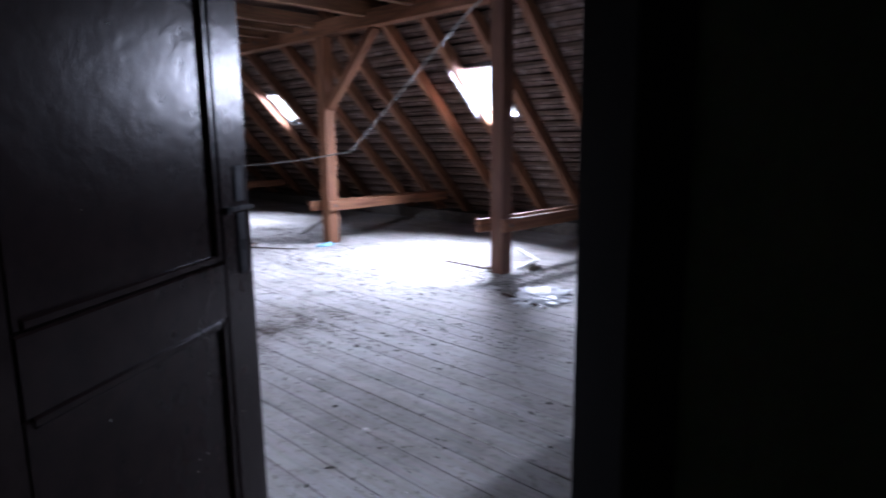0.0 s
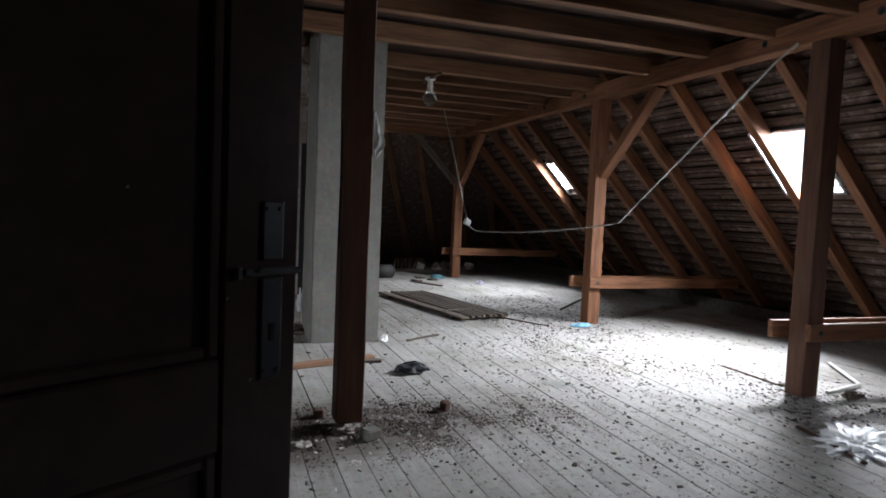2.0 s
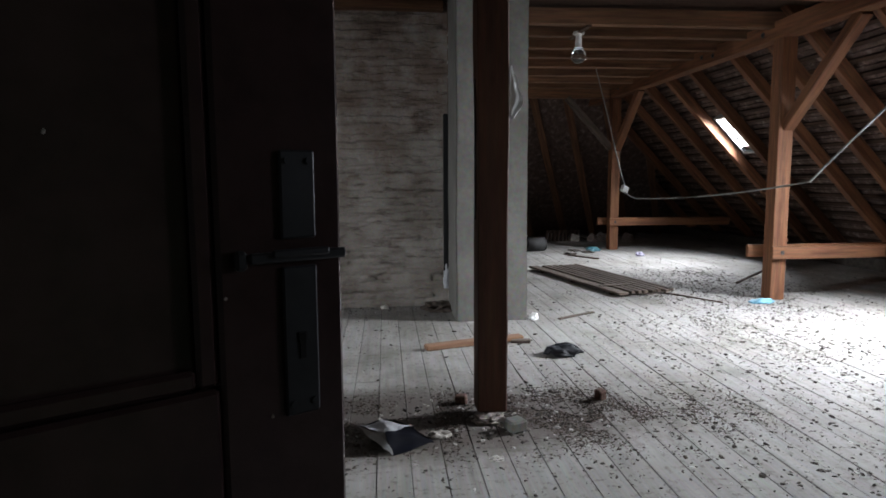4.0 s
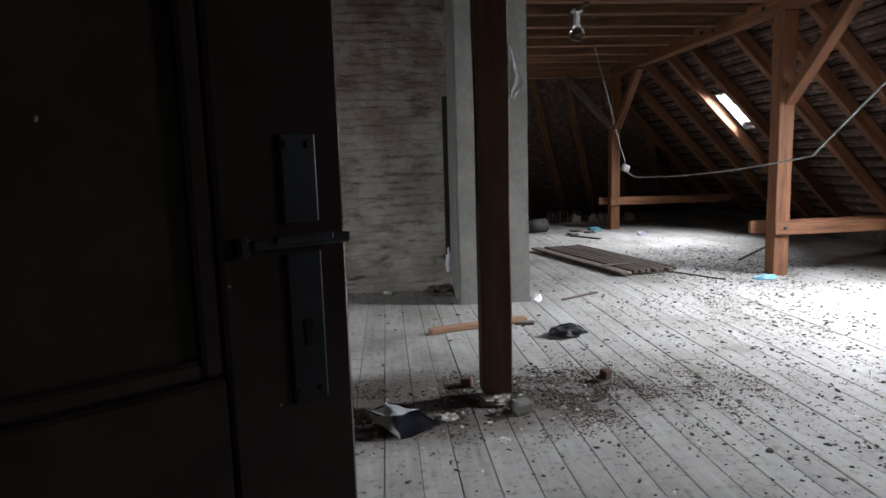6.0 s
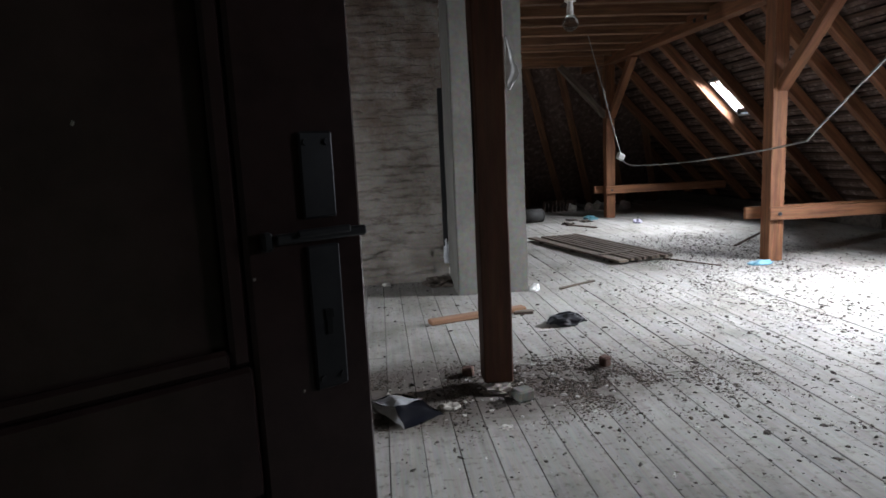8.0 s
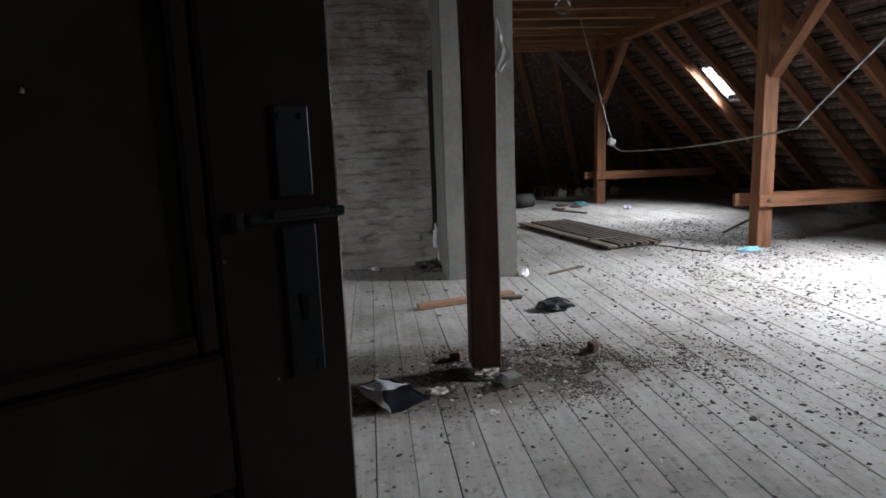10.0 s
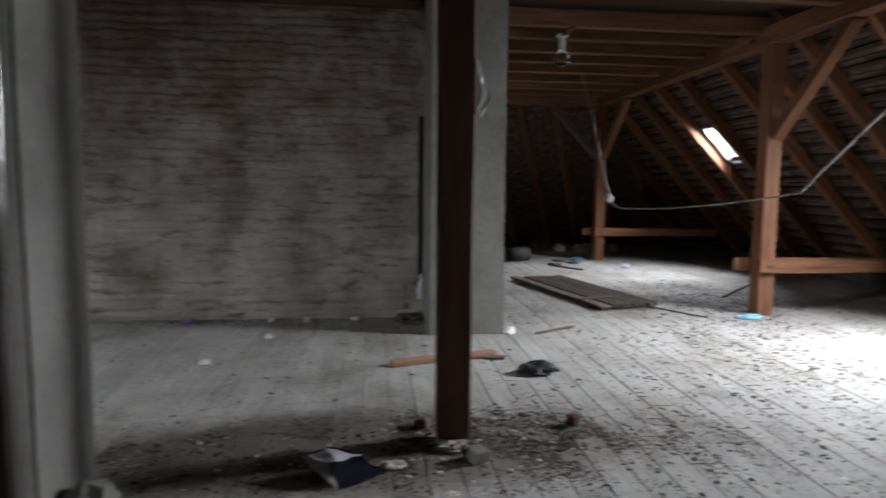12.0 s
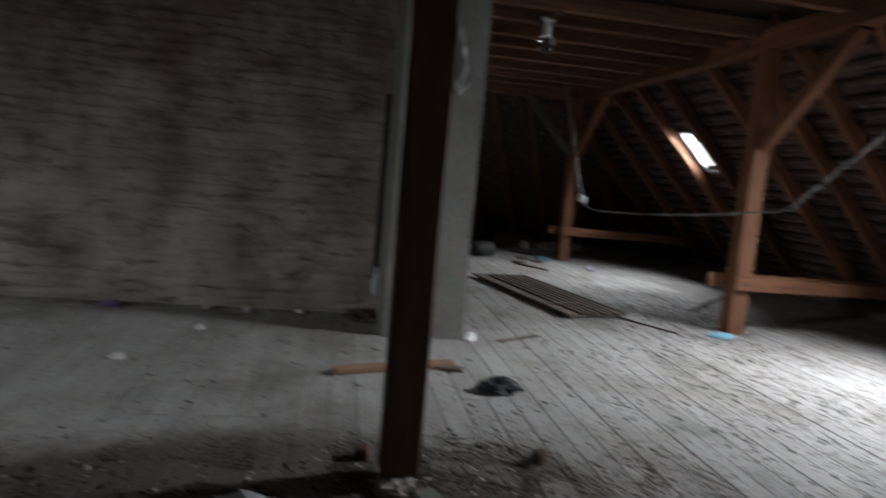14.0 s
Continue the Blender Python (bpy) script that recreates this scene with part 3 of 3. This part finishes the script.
# ---- things ----
def heap(name, mat, label, category, place, seed, size, flat=0.35, sub=3, amp=0.5, freq=1.7):
    """A crumpled soft thing lying on the boards."""
    bm = bmesh.new()
    bmesh.ops.create_icosphere(bm, subdivisions=sub, radius=1)
    for v in bm.verts:
        n1 = noise.noise(v.co * freq + Vector((seed, seed * 2.3, 0)))
        n2 = noise.noise(v.co * freq * 3.1 + Vector((0, seed, seed)))
        k = 1 + amp * n1 + 0.35 * amp * n2
        v.co = Vector((v.co.x * size[0] * k, v.co.y * size[1] * k, max(0.0, (v.co.z + flat) * size[2] * k)))
    ob = part(name, bm, mat, smooth=mat in (FILM, SILVER_FOIL, BLUE_FOIL, WHITE))
    ob.matrix_world = place
    return tagged(ob, label, category)


def shard(bmx, c, r, rng):
    """Adds one small crumb to a mesh."""
    h = r * rng.uniform(0.12, 0.55)
    k = rng.choice((4, 5, 6))
    a0 = rng.uniform(0, 6.3)
    st = rng.uniform(0.22, 0.8)
    ca, sa = math.cos(a0), math.sin(a0)
    base, top = [], []
    for i in range(k):
        a = 6.283 * i / k
        q = r * rng.uniform(0.5, 1.4)
        px, py = q * math.cos(a), q * st * math.sin(a)
        x, y = px * ca - py * sa, px * sa + py * ca
        base.append(bmx.verts.new((c[0] + x, c[1] + y, c[2])))
        top.append(bmx.verts.new((c[0] + x * 0.6, c[1] + y * 0.6, c[2] + h * rng.uniform(0.6, 1.2))))
    bmx.faces.new(top)
    for i in range(k):
        bmx.faces.new((base[i], base[(i + 1) % k], top[(i + 1) % k], top[i]))


# slatted panel on the floor
pan = thing("slatted_panel", "weathered wooden slatted panel lying flat on the boards", "slatted panel", along((3.13, 9.74, 0), (3.53, 7.86, 0)))
part("slat", bm_box(-0.06, 2.02, 0.0, 0.115, 0.026, 0.050, 0.003, 3, 0.005), GREY_WOOD, pan, "broad outer slat")
for i in range(7):
    part("slat", bm_box(0.02 * math.sin(i * 5), 2.0 + 0.03 * math.sin(i * 3), 0.155 + i * 0.078, 0.155 + i * 0.078 + 0.045, 0.026, 0.056, 0.003, 3, 0.004), GREY_WOOD, pan)
for a in (0.22, 1.0, 1.80):
    part("crossbar", bm_box(a, a + 0.05, 0.02, 0.69, 0.0, 0.025, 0.003), OLD_WOOD, pan)
part("crossbar", bm_box(1.62, 1.67, 0.01, 0.40, 0.057, 0.068, 0.002), GREY_WOOD, pan)

# orange plank on two offcuts behind the post
pl_ = beam("loose_plank", (1.53, 6.07, 0.02), (2.25, 6.28, 0.02), 0.075, 0.038, PLANK_WOOD, "short orange-brown plank lying on the floor", "plank")
beam("wood_offcut", (2.16, 6.22, 0.012), (2.30, 6.19, 0.012), 0.07, 0.022, GREY_WOOD, "small pale offcut of wood on the floor", "offcut")
beam("lath", (2.70, 6.90, 0.008), (3.08, 7.12, 0.008), 0.035, 0.014, GREY_WOOD, "thin pale lath lying on the boards", "lath", group="loose laths")
beam("lath", (4.10, 7.97, 0.007), (4.42, 7.40, 0.007), 0.018, 0.012, OLD_WOOD, "thin dark lath lying on the boards", "lath", group="loose laths")
beam("lath", (5.14, 8.42, 0.012), (5.98, 9.10, 0.08), 0.03, 0.022, OLD_WOOD, "dark lath propped on rubble by the post", "lath", group="loose laths")
beam("lath", (5.05, 5.60, 0.010), (5.03, 5.02, 0.010), 0.02, 0.012, OLD_WOOD, "dark lath lying in the light", "lath", group="loose laths")
beam("lath", (4.36, 4.25, 0.012), (4.22, 3.72, 0.012), 0.028, 0.016, OLD_WOOD, "dark lath lying along the boards", "lath", group="loose laths")
beam("lath", (4.05, 11.2, 0.010), (4.35, 10.7, 0.010), 0.05, 0.018, OLD_WOOD, "short dark lath by the far post", "lath", group="loose laths")

# bags and litter
def crumpled(corners, faces, cuts, amp, freq, seed):
    """A soft faceted piece: a few corners, subdivided and creased."""
    bm = bmesh.new()
    vs = [bm.verts.new(c) for c in corners]
    for f in faces:
        bm.faces.new([vs[i] for i in f])
    bmesh.ops.subdivide_edges(bm, edges=bm.edges[:], cuts=cuts, use_grid_fill=True)
    for v in bm.verts:
        v.co += Vector(noise.noise_vector(v.co * freq + Vector((seed, 0, seed)))) * amp
        v.co.z = max(0.001, v.co.z)
    return bm


b1 = thing("foil_bag", "torn foil bag, black outside and white inside, on the floor", "bag", Matrix.Translation((1.30, 4.40, 0)) @ Matrix.Diagonal((1.2, 0.95, 1, 1)))
CREST, EDGE, FOLD = (-0.03, 0.17, 0.105), (0.06, 0.15, 0.075), (-0.045, 0.085, 0.070)
TOE, LEFT, RIGHT, BACK = (-0.01, 0, 0), (-0.14, 0.16, 0.075), (0.14, 0.10, 0.015), (0.0, 0.25, 0.0)
part("black_side", crumpled([TOE, RIGHT, FOLD, EDGE], [(0, 1, 2), (2, 1, 3)], 7, 0.010, 22, 2), FOIL_GLOSS, b1, "glossy black outer side", smooth=True)
part("grey_side", crumpled([LEFT, TOE, FOLD], [(0, 1, 2)], 7, 0.010, 20, 4), plain("grey_foil", (0.24, 0.235, 0.23), 0.5), b1, "dull grey flank")
part("white_flap", crumpled([LEFT, FOLD, CREST, EDGE], [(0, 1, 2), (2, 1, 3)], 7, 0.012, 24, 5), SILVER_FOIL, b1, "crumpled white inner side")
part("bag_back", crumpled([LEFT, CREST, BACK, EDGE, RIGHT], [(0, 2, 1), (1, 2, 3), (3, 2, 4)], 6, 0.010, 18, 7), FOIL_GLOSS, b1, smooth=True)
heap("crumpled_tissue", TISSUE, "crumpled pale tissue lying beside the bag", "tissue", pose(1.50, 4.58, 0, 0, 0, 18), 6, (0.052, 0.026, 0.022))
b2 = thing("black_bag", "crumpled black plastic bag with a loose strap", "bag", pose(2.45, 5.86, 0, 0, 0, -10) @ Matrix.Diagonal((0.8, 0.8, 0.85, 1)))
bm = rock((0.145, 0.11, 0.045), 9, 3)
for v in bm.verts:
    v.co += Vector(noise.noise_vector(v.co * 14)) * 0.024
    v.co.z = max(0.0, v.co.z + 0.035)
part("bag_body", bm, BLACK_FOIL, b2)
tube("strap", [(-0.17, -0.02, 0.008), (-0.12, 0.02, 0.05), (-0.06, 0.03, 0.075), (0.02, 0.04, 0.085), (0.10, 0.05, 0.06), (0.17, 0.03, 0.01)], 0.007, BLACK_FOIL, b2)
heap("blue_bag", BLUE_FOIL, "crumpled pale blue plastic bag by the post", "bag", pose(4.80, 7.38, 0, 0, 0, 10), 3, (0.12, 0.055, 0.032))
heap("white_paper", WHITE, "crumpled white paper at the chimney's foot", "paper", pose(2.50, 6.93, 0, 0, 0, 40), 5, (0.05, 0.03, 0.035))
heap("plastic_ball", plain("lilac_plastic", (0.46, 0.44, 0.58), 0.5), "small crumpled lilac plastic ball on the floor", "litter", pose(5.10, 11.0, 0), 8, (0.06, 0.06, 0.05))
OLD_BRICK = mineral("red_brown_brick", [(0.3, (0.075, 0.042, 0.032)), (0.7, (0.17, 0.105, 0.085))], 25, 90)
for x, y, w, h, turn, lab in ((2.40, 5.00, 0.052, 0.060, 28, "red-brown brick fragment standing on the dusty boards"), (1.655, 5.02, 0.062, 0.050, -12, "dark brick fragment lying behind the post")):
    chunk = part("brick_fragment", bm_box(-w / 2, w / 2, -0.026, 0.026, 0, h, 0.008, 2, 0.010), OLD_BRICK)
    chunk.matrix_world = pose(x, y, 0, 4, -6, turn)
    tagged(chunk, lab, "brick")
heap("stone", CONCRETE, "broken lump of cement at the chimney's foot", "stone", pose(0.43, 4.31, 0), 11, (0.085, 0.075, 0.085), amp=0.3)
heap("plaster_lump", PALE, "white lump of plaster lying on the boards", "plaster lump", pose(0.82, 4.11, 0), 12, (0.035, 0.035, 0.05), amp=0.3)
heap("plaster_lump", PALE, "flat flake of white plaster on the boards", "plaster lump", pose(1.72, 4.32, 0), 13, (0.03, 0.02, 0.012))
heap("plastic_film", FILM, "heap of torn clear plastic film on the boards", "plastic film", pose(4.48, 3.96, 0, 0, 0, 30), 14, (0.24, 0.16, 0.028), amp=1.0, freq=4.2, sub=5)
heap("purple_rag", plain("purple_plastic", (0.12, 0.08, 0.16), 0.6), "small purple rag at the foot of the wall", "rag", pose(-0.12, 7.45, 0), 15, (0.07, 0.04, 0.03))
for (x, y, k) in ((0.55, 7.5, 1), (0.85, 7.48, 2), (1.25, 7.52, 3), (0.33, 6.2, 4), (0.62, 6.9, 5)):
    heap("plaster_lump", PALE, "fallen lump of plaster near the wall", "plaster lump", pose(x, y, 0, 0, 0, k * 50), k + 20, (0.035, 0.03, 0.022))
heap("teal_rag", plain("teal_plastic", (0.05, 0.16, 0.19), 0.5), "crumpled teal plastic rag by the far post", "rag", pose(4.62, 11.75, 0), 19, (0.12, 0.06, 0.05))
# pad and brick at the post's foot
heap("mortar_lump", BRICK, "whitish crumbling mortar lump round the post's foot", "mortar", pose(1.755, 4.745, 0, 0, 0, 12), 27, (0.080, 0.055, 0.026), amp=0.55, freq=2.2)
br = part("brick", bm_box(-0.045, 0.045, -0.042, 0.042, 0, 0.058, 0.009, 2, 0.008), CONCRETE)
br.matrix_world = pose(1.862, 4.63, 0, 0, 0, 24)
tagged(br, "half brick grey with dust beside the post", "brick")
# white angled profile beside the lit post
tube_thing = tube("metal_angle", [(6.09, 5.46, 0.02), (5.67, 4.87, 0.02), (5.20, 4.75, 0.02)], 0.014, WHITE)
tagged(tube_thing, "bent white metal profile lying on the floor", "metal profile")
heap("glove", GREY_WOOD, "stiff grey glove-like rag by the post", "rag", pose(5.33, 4.66, 0), 17, (0.08, 0.04, 0.04))
bx = part("wood_block", bm_box(-0.06, 0.06, -0.018, 0.018, 0, 0.022, 0.004, 2, 0.004), GREY_WOOD)
bx.matrix_world = pose(5.10, 5.02, 0, 0, 0, 10)
tagged(bx, "dark block of wood lying in the light", "wood block")
# bucket-like pipe and rubble at the far end
pp = thing("stove_pipe", "short black stove pipe lying on its side", "pipe", pose(3.50, 11.75, 0.115, 0, 90, 20))
part("pipe_wall", bm_cyl(0.11, 0.34, 24, caps=False), PIPE, pp, smooth=True).modifiers.new("thick", "SOLIDIFY").thickness = 0.006
rg = part("rim", bm_cyl(0.114, 0.02, 24, z=0.33, caps=False), PIPE, pp)
rg.modifiers.new("thick", "SOLIDIFY").thickness = 0.005
part("pipe_end", bm_cyl(0.10, 0.004, 24, z=0.27), PIPE, pp)
rng = random.Random(8)
for i in range(9):
    t = part("roof_tile", bm_box(-0.008, 0.008, -0.09, 0.09, 0, 0.21, 0.002), TILE)
    t.matrix_world = pose(4.25 + i * 0.075, 13.4, 0, rng.uniform(-8, 2), rng.uniform(6, 14), rng.uniform(-8, 8))
    tagged(t, "old clay roof tile stood on edge", "roof tile", group="tiles stacked at the far end")
for i in range(10):
    heap("rubble", BRICK if i % 2 else PALE, "lump of rubble at the far end of the attic", "rubble", pose(rng.uniform(4.3, 6.0), rng.uniform(13.2, 13.7), 0, 0, 0, i * 40), i + 40, (0.11, 0.09, 0.10), amp=0.4, sub=2)
for (x, y) in ((4.1, 11.3), (4.45, 11.5), (4.3, 11.75)):
    heap("dark_clod", SOOT, "dark scrap of rubbish by the far post", "clod", pose(x, y, 0), x, (0.09, 0.05, 0.03), amp=0.8)

# dark board, black with the gap's shade, and white rag beside the chimney
beam("dark_board", (1.822, 7.575, 0.33), (1.822, 7.575, 1.76), 0.044, 0.04, BLACK, "black narrow board carrying the gap's shade", "board", up=(0, 1, 0), wob=0.004)
heap("white_rag", SILVER_FOIL, "white rag stuffed in the gap by the chimney", "rag", pose(1.824, 7.575, 0.17), 31, (0.03, 0.03, 0.17), amp=0.5)
heap("soil_mound", SOIL, "low heap of soil at the chimney's foot", "soil", pose(1.74, 7.44, 0), 33, (0.15, 0.16, 0.045), amp=0.6, freq=3.0)
for z in (2.08, 2.2, 2.34, 2.45):
    heap("plaster_lump", PALE, "lump of mortar clinging to the rough wall", "plaster lump", pose(1.865, 7.60, z), z * 9, (0.02, 0.02, 0.035))

# torn film on the post: a narrow rag, nailed at its top and widest two thirds down
bm = bmesh.new()
bmesh.ops.create_grid(bm, x_segments=8, y_segments=20, size=1)
for v in bm.verts:
    a, b = (v.co.x + 1) / 2, (1 - v.co.y) / 2          # a across, b from the top down
    w = 0.006 + 0.056 * min(b / 0.68, max(0.12, (1.08 - b) / 0.40))
    n3 = noise.noise(Vector((a * 2.5, b * 5.0, 5)))
    fold = 0.016 * math.sin(a * 9 + 3 * b) * b
    v.co = Vector((a * w + 0.006 * noise.noise(Vector((b * 6, 1, 1))), fold + 0.014 * n3 - 0.012, -0.225 * b - 0.02 * a * b + 0.008 * noise.noise(Vector((a * 5, b * 2, 2)))))
pf = part("plastic_film", bm, FILM)
pf.matrix_world = Matrix.Translation((1.860, 4.79, 1.70))
tagged(pf, "torn scrap of clear film hanging on the post", "plastic film")

# pendant lamp
bl = thing("pendant_bulb", "bare clear glass bulb on a white lampholder", "lamp", Matrix.Translation((3.157, 7.96, 0)))
part("lampholder", join(bm_cyl(0.034, 0.09, 16, 0.030, 2.43), bm_cyl(0.055, 0.022, 16, z=2.56), bm_cyl(0.028, 0.05, 12, z=2.515)), WHITE, bl)
beam("lamp_batten", (3.157, 7.64, 2.571), (3.157, 8.21, 2.571), 0.05, 0.02, OLD_WOOD, "short board across two joists holding the lamp", "board")
bm = bmesh.new()
bmesh.ops.create_uvsphere(bm, u_segments=20, v_segments=14, radius=0.078, matrix=Matrix.Translation((0, 0, 2.36)))
for v in bm.verts:
    if v.co.z > 2.38:
        k = max(0.40, 1 - (v.co.z - 2.38) * 8)
        v.co.x *= k
        v.co.y *= k
        v.co.z += (v.co.z - 2.38) * 0.6
bulb = part("bulb", bm, GLASS, bl, "clear glass bulb", smooth=True)
bulb.visible_shadow = False

# loose cable with its junction box
cb = thing("loose_cable", "grey cable hanging slack between the posts", "cable")
tube("cable", [(4.05, 10.08, 2.60), (4.185, 9.92, 1.9), (4.285, 9.79, 1.33), (4.342, 9.73, 1.075)], 0.007, CABLE, cb)
pts = []
A, B = Vector((4.36, 9.40, 0.925)), Vector((4.676, 6.63, 1.14))
for i in range(15):
    t = i / 14
    p = A.lerp(B, t)
    p.z -= 0.09 * 4 * t * (1 - t) * 0.5
    pts.append(tuple(p))
tube("cable", [(4.342, 9.72, 1.00), (4.35, 9.55, 0.945)] + pts, 0.007, CABLE, cb)
tube("cable", [(4.676, 6.63, 1.14), (4.69, 6.44, 1.29), (4.86, 5.10, 2.36), (4.90, 4.95, 2.47)], 0.009, CABLE, cb)
jb = part("junction_box", bm_box(-0.05, 0.05, -0.025, 0.025, -0.04, 0.04, 0.006), WHITE, cb, "small white junction box")
jb.matrix_basis = pose(4.342, 9.73, 1.035, 0, 25, 20)

# ---- crumbs on the floor ----
rng = random.Random(21)


def density(x, y):
    d = 0.05
    d += 2.2 * math.exp(-((x - 1.9) ** 2 / 0.30 + (y - 4.9) ** 2 / 0.05))
    d += 0.8 * math.exp(-((x - 2.6) ** 2 / 0.35 + (y - 4.8) ** 2 / 0.10))
    d += 1.0 * math.exp(-((x - 1.1) ** 2 / 0.45 + (y - 4.75) ** 2 / 0.06))
    d += 0.95 * math.exp(-((x - 4.4) ** 2 / 1.3 + (y - 6.5) ** 2 / 2.8))
    d += 0.35 * math.exp(-((x - 3.3) ** 2 / 0.8 + (y - 4.3) ** 2 / 1.0))
    d += 1.8 * math.exp(-((x - 5.0) ** 2 / 0.5 + (y - 8.6) ** 2 / 0.5))
    d += 1.3 * math.exp(-((x - 4.95) ** 2 / 0.25 + (y - 4.45) ** 2 / 0.3))
    d += 0.25 * math.exp(-((y - 7.5) ** 2 / 0.03)) * (x < 1.8)
    return d * (0.35 + 1.1 * max(0.0, 0.5 + noise.noise(Vector((x * 1.3, y * 1.3, 2)))))


dark, pale = bmesh.new(), bmesh.new()
made = 0
while made < 27000:
    x, y = rng.uniform(-1.6, 6.9), rng.uniform(2.4, 12.5)
    if rng.random() > density(x, y):
        continue
    if 1.8 < x < 2.45 and 6.95 < y < 7.6 or y > WALL_Y - 0.02 and x < 1.85 or x < 0.35 and 4.14 < y < 4.62:
        continue
    r = min(0.019, 0.0045 * math.exp(rng.gauss(0.30, 0.58)))
    shard(dark if rng.random() < 0.86 else pale, (x, y, -0.001), r, rng)
    made += 1
soil = bmesh.new()
made = 0
while made < 24000:
    if rng.random() < 0.72:
        x, y = rng.gauss(2.0, 0.55), rng.gauss(4.80, 0.21)
    elif rng.random() < 0.6:
        # thick round the bag, deepening its shadow as well as showing soil
        x, y = rng.gauss(1.0, 0.55), rng.gauss(4.72, 0.20)
    elif rng.random() < 0.4:
        x, y = rng.gauss(5.0, 0.45), rng.gauss(8.5, 0.35)
    elif rng.random() < 0.5:
        x, y = rng.gauss(5.0, 0.3), rng.gauss(4.4, 0.3)
    else:
        # soil along the wall's foot, also standing in for the shade there
        x, y = rng.uniform(-1.5, 1.75), 7.55 - abs(rng.gauss(0, 0.16))
    if abs(x - 1.765) < 0.08 and abs(y - 4.845) < 0.08 or x < 0.36 and 4.13 < y < 4.63 or noise.noise(Vector((x * 3.2, y * 3.2, 9))) < -0.12:
        continue
    shard(soil, (x, y, -0.001), min(0.014, 0.0032 * math.exp(rng.gauss(0.2, 0.45))), rng)
    made += 1
tagged(part("fine_soil", soil, SOIL), "fine brown soil and brick dust on the boards", "debris", kind="stuff")
tagged(part("floor_crumbs", dark, CHIP), "dark crumbs of soil and plaster strewn over boards", "debris", kind="stuff")
tagged(part("plaster_crumbs", pale, PALE), "pale crumbs of plaster strewn over the boards", "debris", kind="stuff")

# ---- bricks of the limewashed wall ----
variants = []
for k in range(12):
    bm = bmesh.new()
    bmesh.ops.create_grid(bm, x_segments=6, y_segments=3, size=0.5)
    for v in bm.verts:
        x, z = v.co.x * 0.246, v.co.y * 0.066
        ex = abs(v.co.y) > 0.49
        d = (0.003 + 0.009 * max(0.0, noise.noise(Vector((x * 14, k * 5.0, 7))))) if ex else 0.026
        if abs(v.co.x) > 0.49:
            d *= 0.8
        d += 0.010 * noise.noise(Vector((x * 11, z * 16, k * 3.3))) + 0.006 * noise.noise(Vector((x * 40, z * 50, k)))
        d += 0.006 * (z / 0.033) * math.sin(k * 1.7) ** 2
        x += 0.012 * noise.noise(Vector((z * 30, k, x * 9)))
        z += 0.014 * noise.noise(Vector((x * 9, k * 2.7, 4)))
        v.co = Vector((x, -d, z))
    edge = [e for e in bm.edges if e.is_boundary]
    ext = bmesh.ops.extrude_edge_only(bm, edges=edge)["geom"]
    for v in ext:
        if isinstance(v, bmesh.types.BMVert):
            v.co.y = 0.02
    bmesh.ops.recalc_face_normals(bm, faces=bm.faces[:])
    me = bpy.data.meshes.new("brick")
    bm.to_mesh(me)
    bm.free()
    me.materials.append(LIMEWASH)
    variants.append(me)
rest = bmesh.new()
rng = random.Random(33)
r = 0
z = 0.035
while z < CEIL - 0.03:
    x = 1.80 - (0.125 if r % 2 == 0 else 0.25) + rng.uniform(-0.02, 0.02)
    while x > -3.3:
        me = rng.choice(variants)
        m = Matrix.Translation((x, WALL_Y + 0.006 + rng.uniform(-0.009, 0.007), z + rng.uniform(-0.008, 0.008) + 0.022 * noise.noise(Vector((x * 0.9, r * 0.31, 8))))) @ Euler((rng.uniform(-0.10, 0.05), rng.uniform(-0.05, 0.05), rng.uniform(-0.03, 0.03))).to_matrix().to_4x4() @ Matrix.Diagonal((rng.uniform(1.06, 1.2), 1, rng.uniform(0.95, 1.2), 1))
        if x > -1.2 and 0.14 < z < 2.06:
            ob = new("brick", me)
            ob.parent = brick_wall
            ob.matrix_world = m
        else:
            n0 = len(rest.verts)
            rest.from_mesh(me)
            rest.verts.ensure_lookup_table()
            for v in rest.verts[n0:]:
                v.co = m @ v.co
        x -= 0.256
    z += 0.0735
    r += 1
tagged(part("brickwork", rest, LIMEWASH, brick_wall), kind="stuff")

# ---- floorboards, last ----
BOARD = 0.14
lengths = [3.9, 4.2, 4.6]
meshes = {}
for ln in lengths + [1.4, 2.3, 3.1]:
    bm = bm_box(0, ln, -BOARD / 2 + 0.0016, BOARD / 2 - 0.0016, -0.03, 0, 0.0022, 3, 0.0015)
    me = bpy.data.meshes.new("plank")
    bm.to_mesh(me)
    bm.free()
    me.materials.append(FLOOR_WOOD)
    meshes[ln] = me
rng = random.Random(11)
col = 0
# unseen floor further west has no boards: left dark to cut bounced light
x = -1.79
while x < 7.4:
    y = -0.79
    while y < 13.6:
        ln = rng.choice([1.4, 2.3, 3.1]) if y < 0 else rng.choice(lengths)
        if y + ln > 15.15:
            ln = 1.4
        ob = new("plank", meshes[ln])
        ob.parent = floor
        ob.matrix_world = Matrix.Translation((x, y, rng.uniform(-0.002, 0.0015))) @ Matrix.Rotation(radians(90), 4, "Z")
        y += ln + 0.004
    x += BOARD
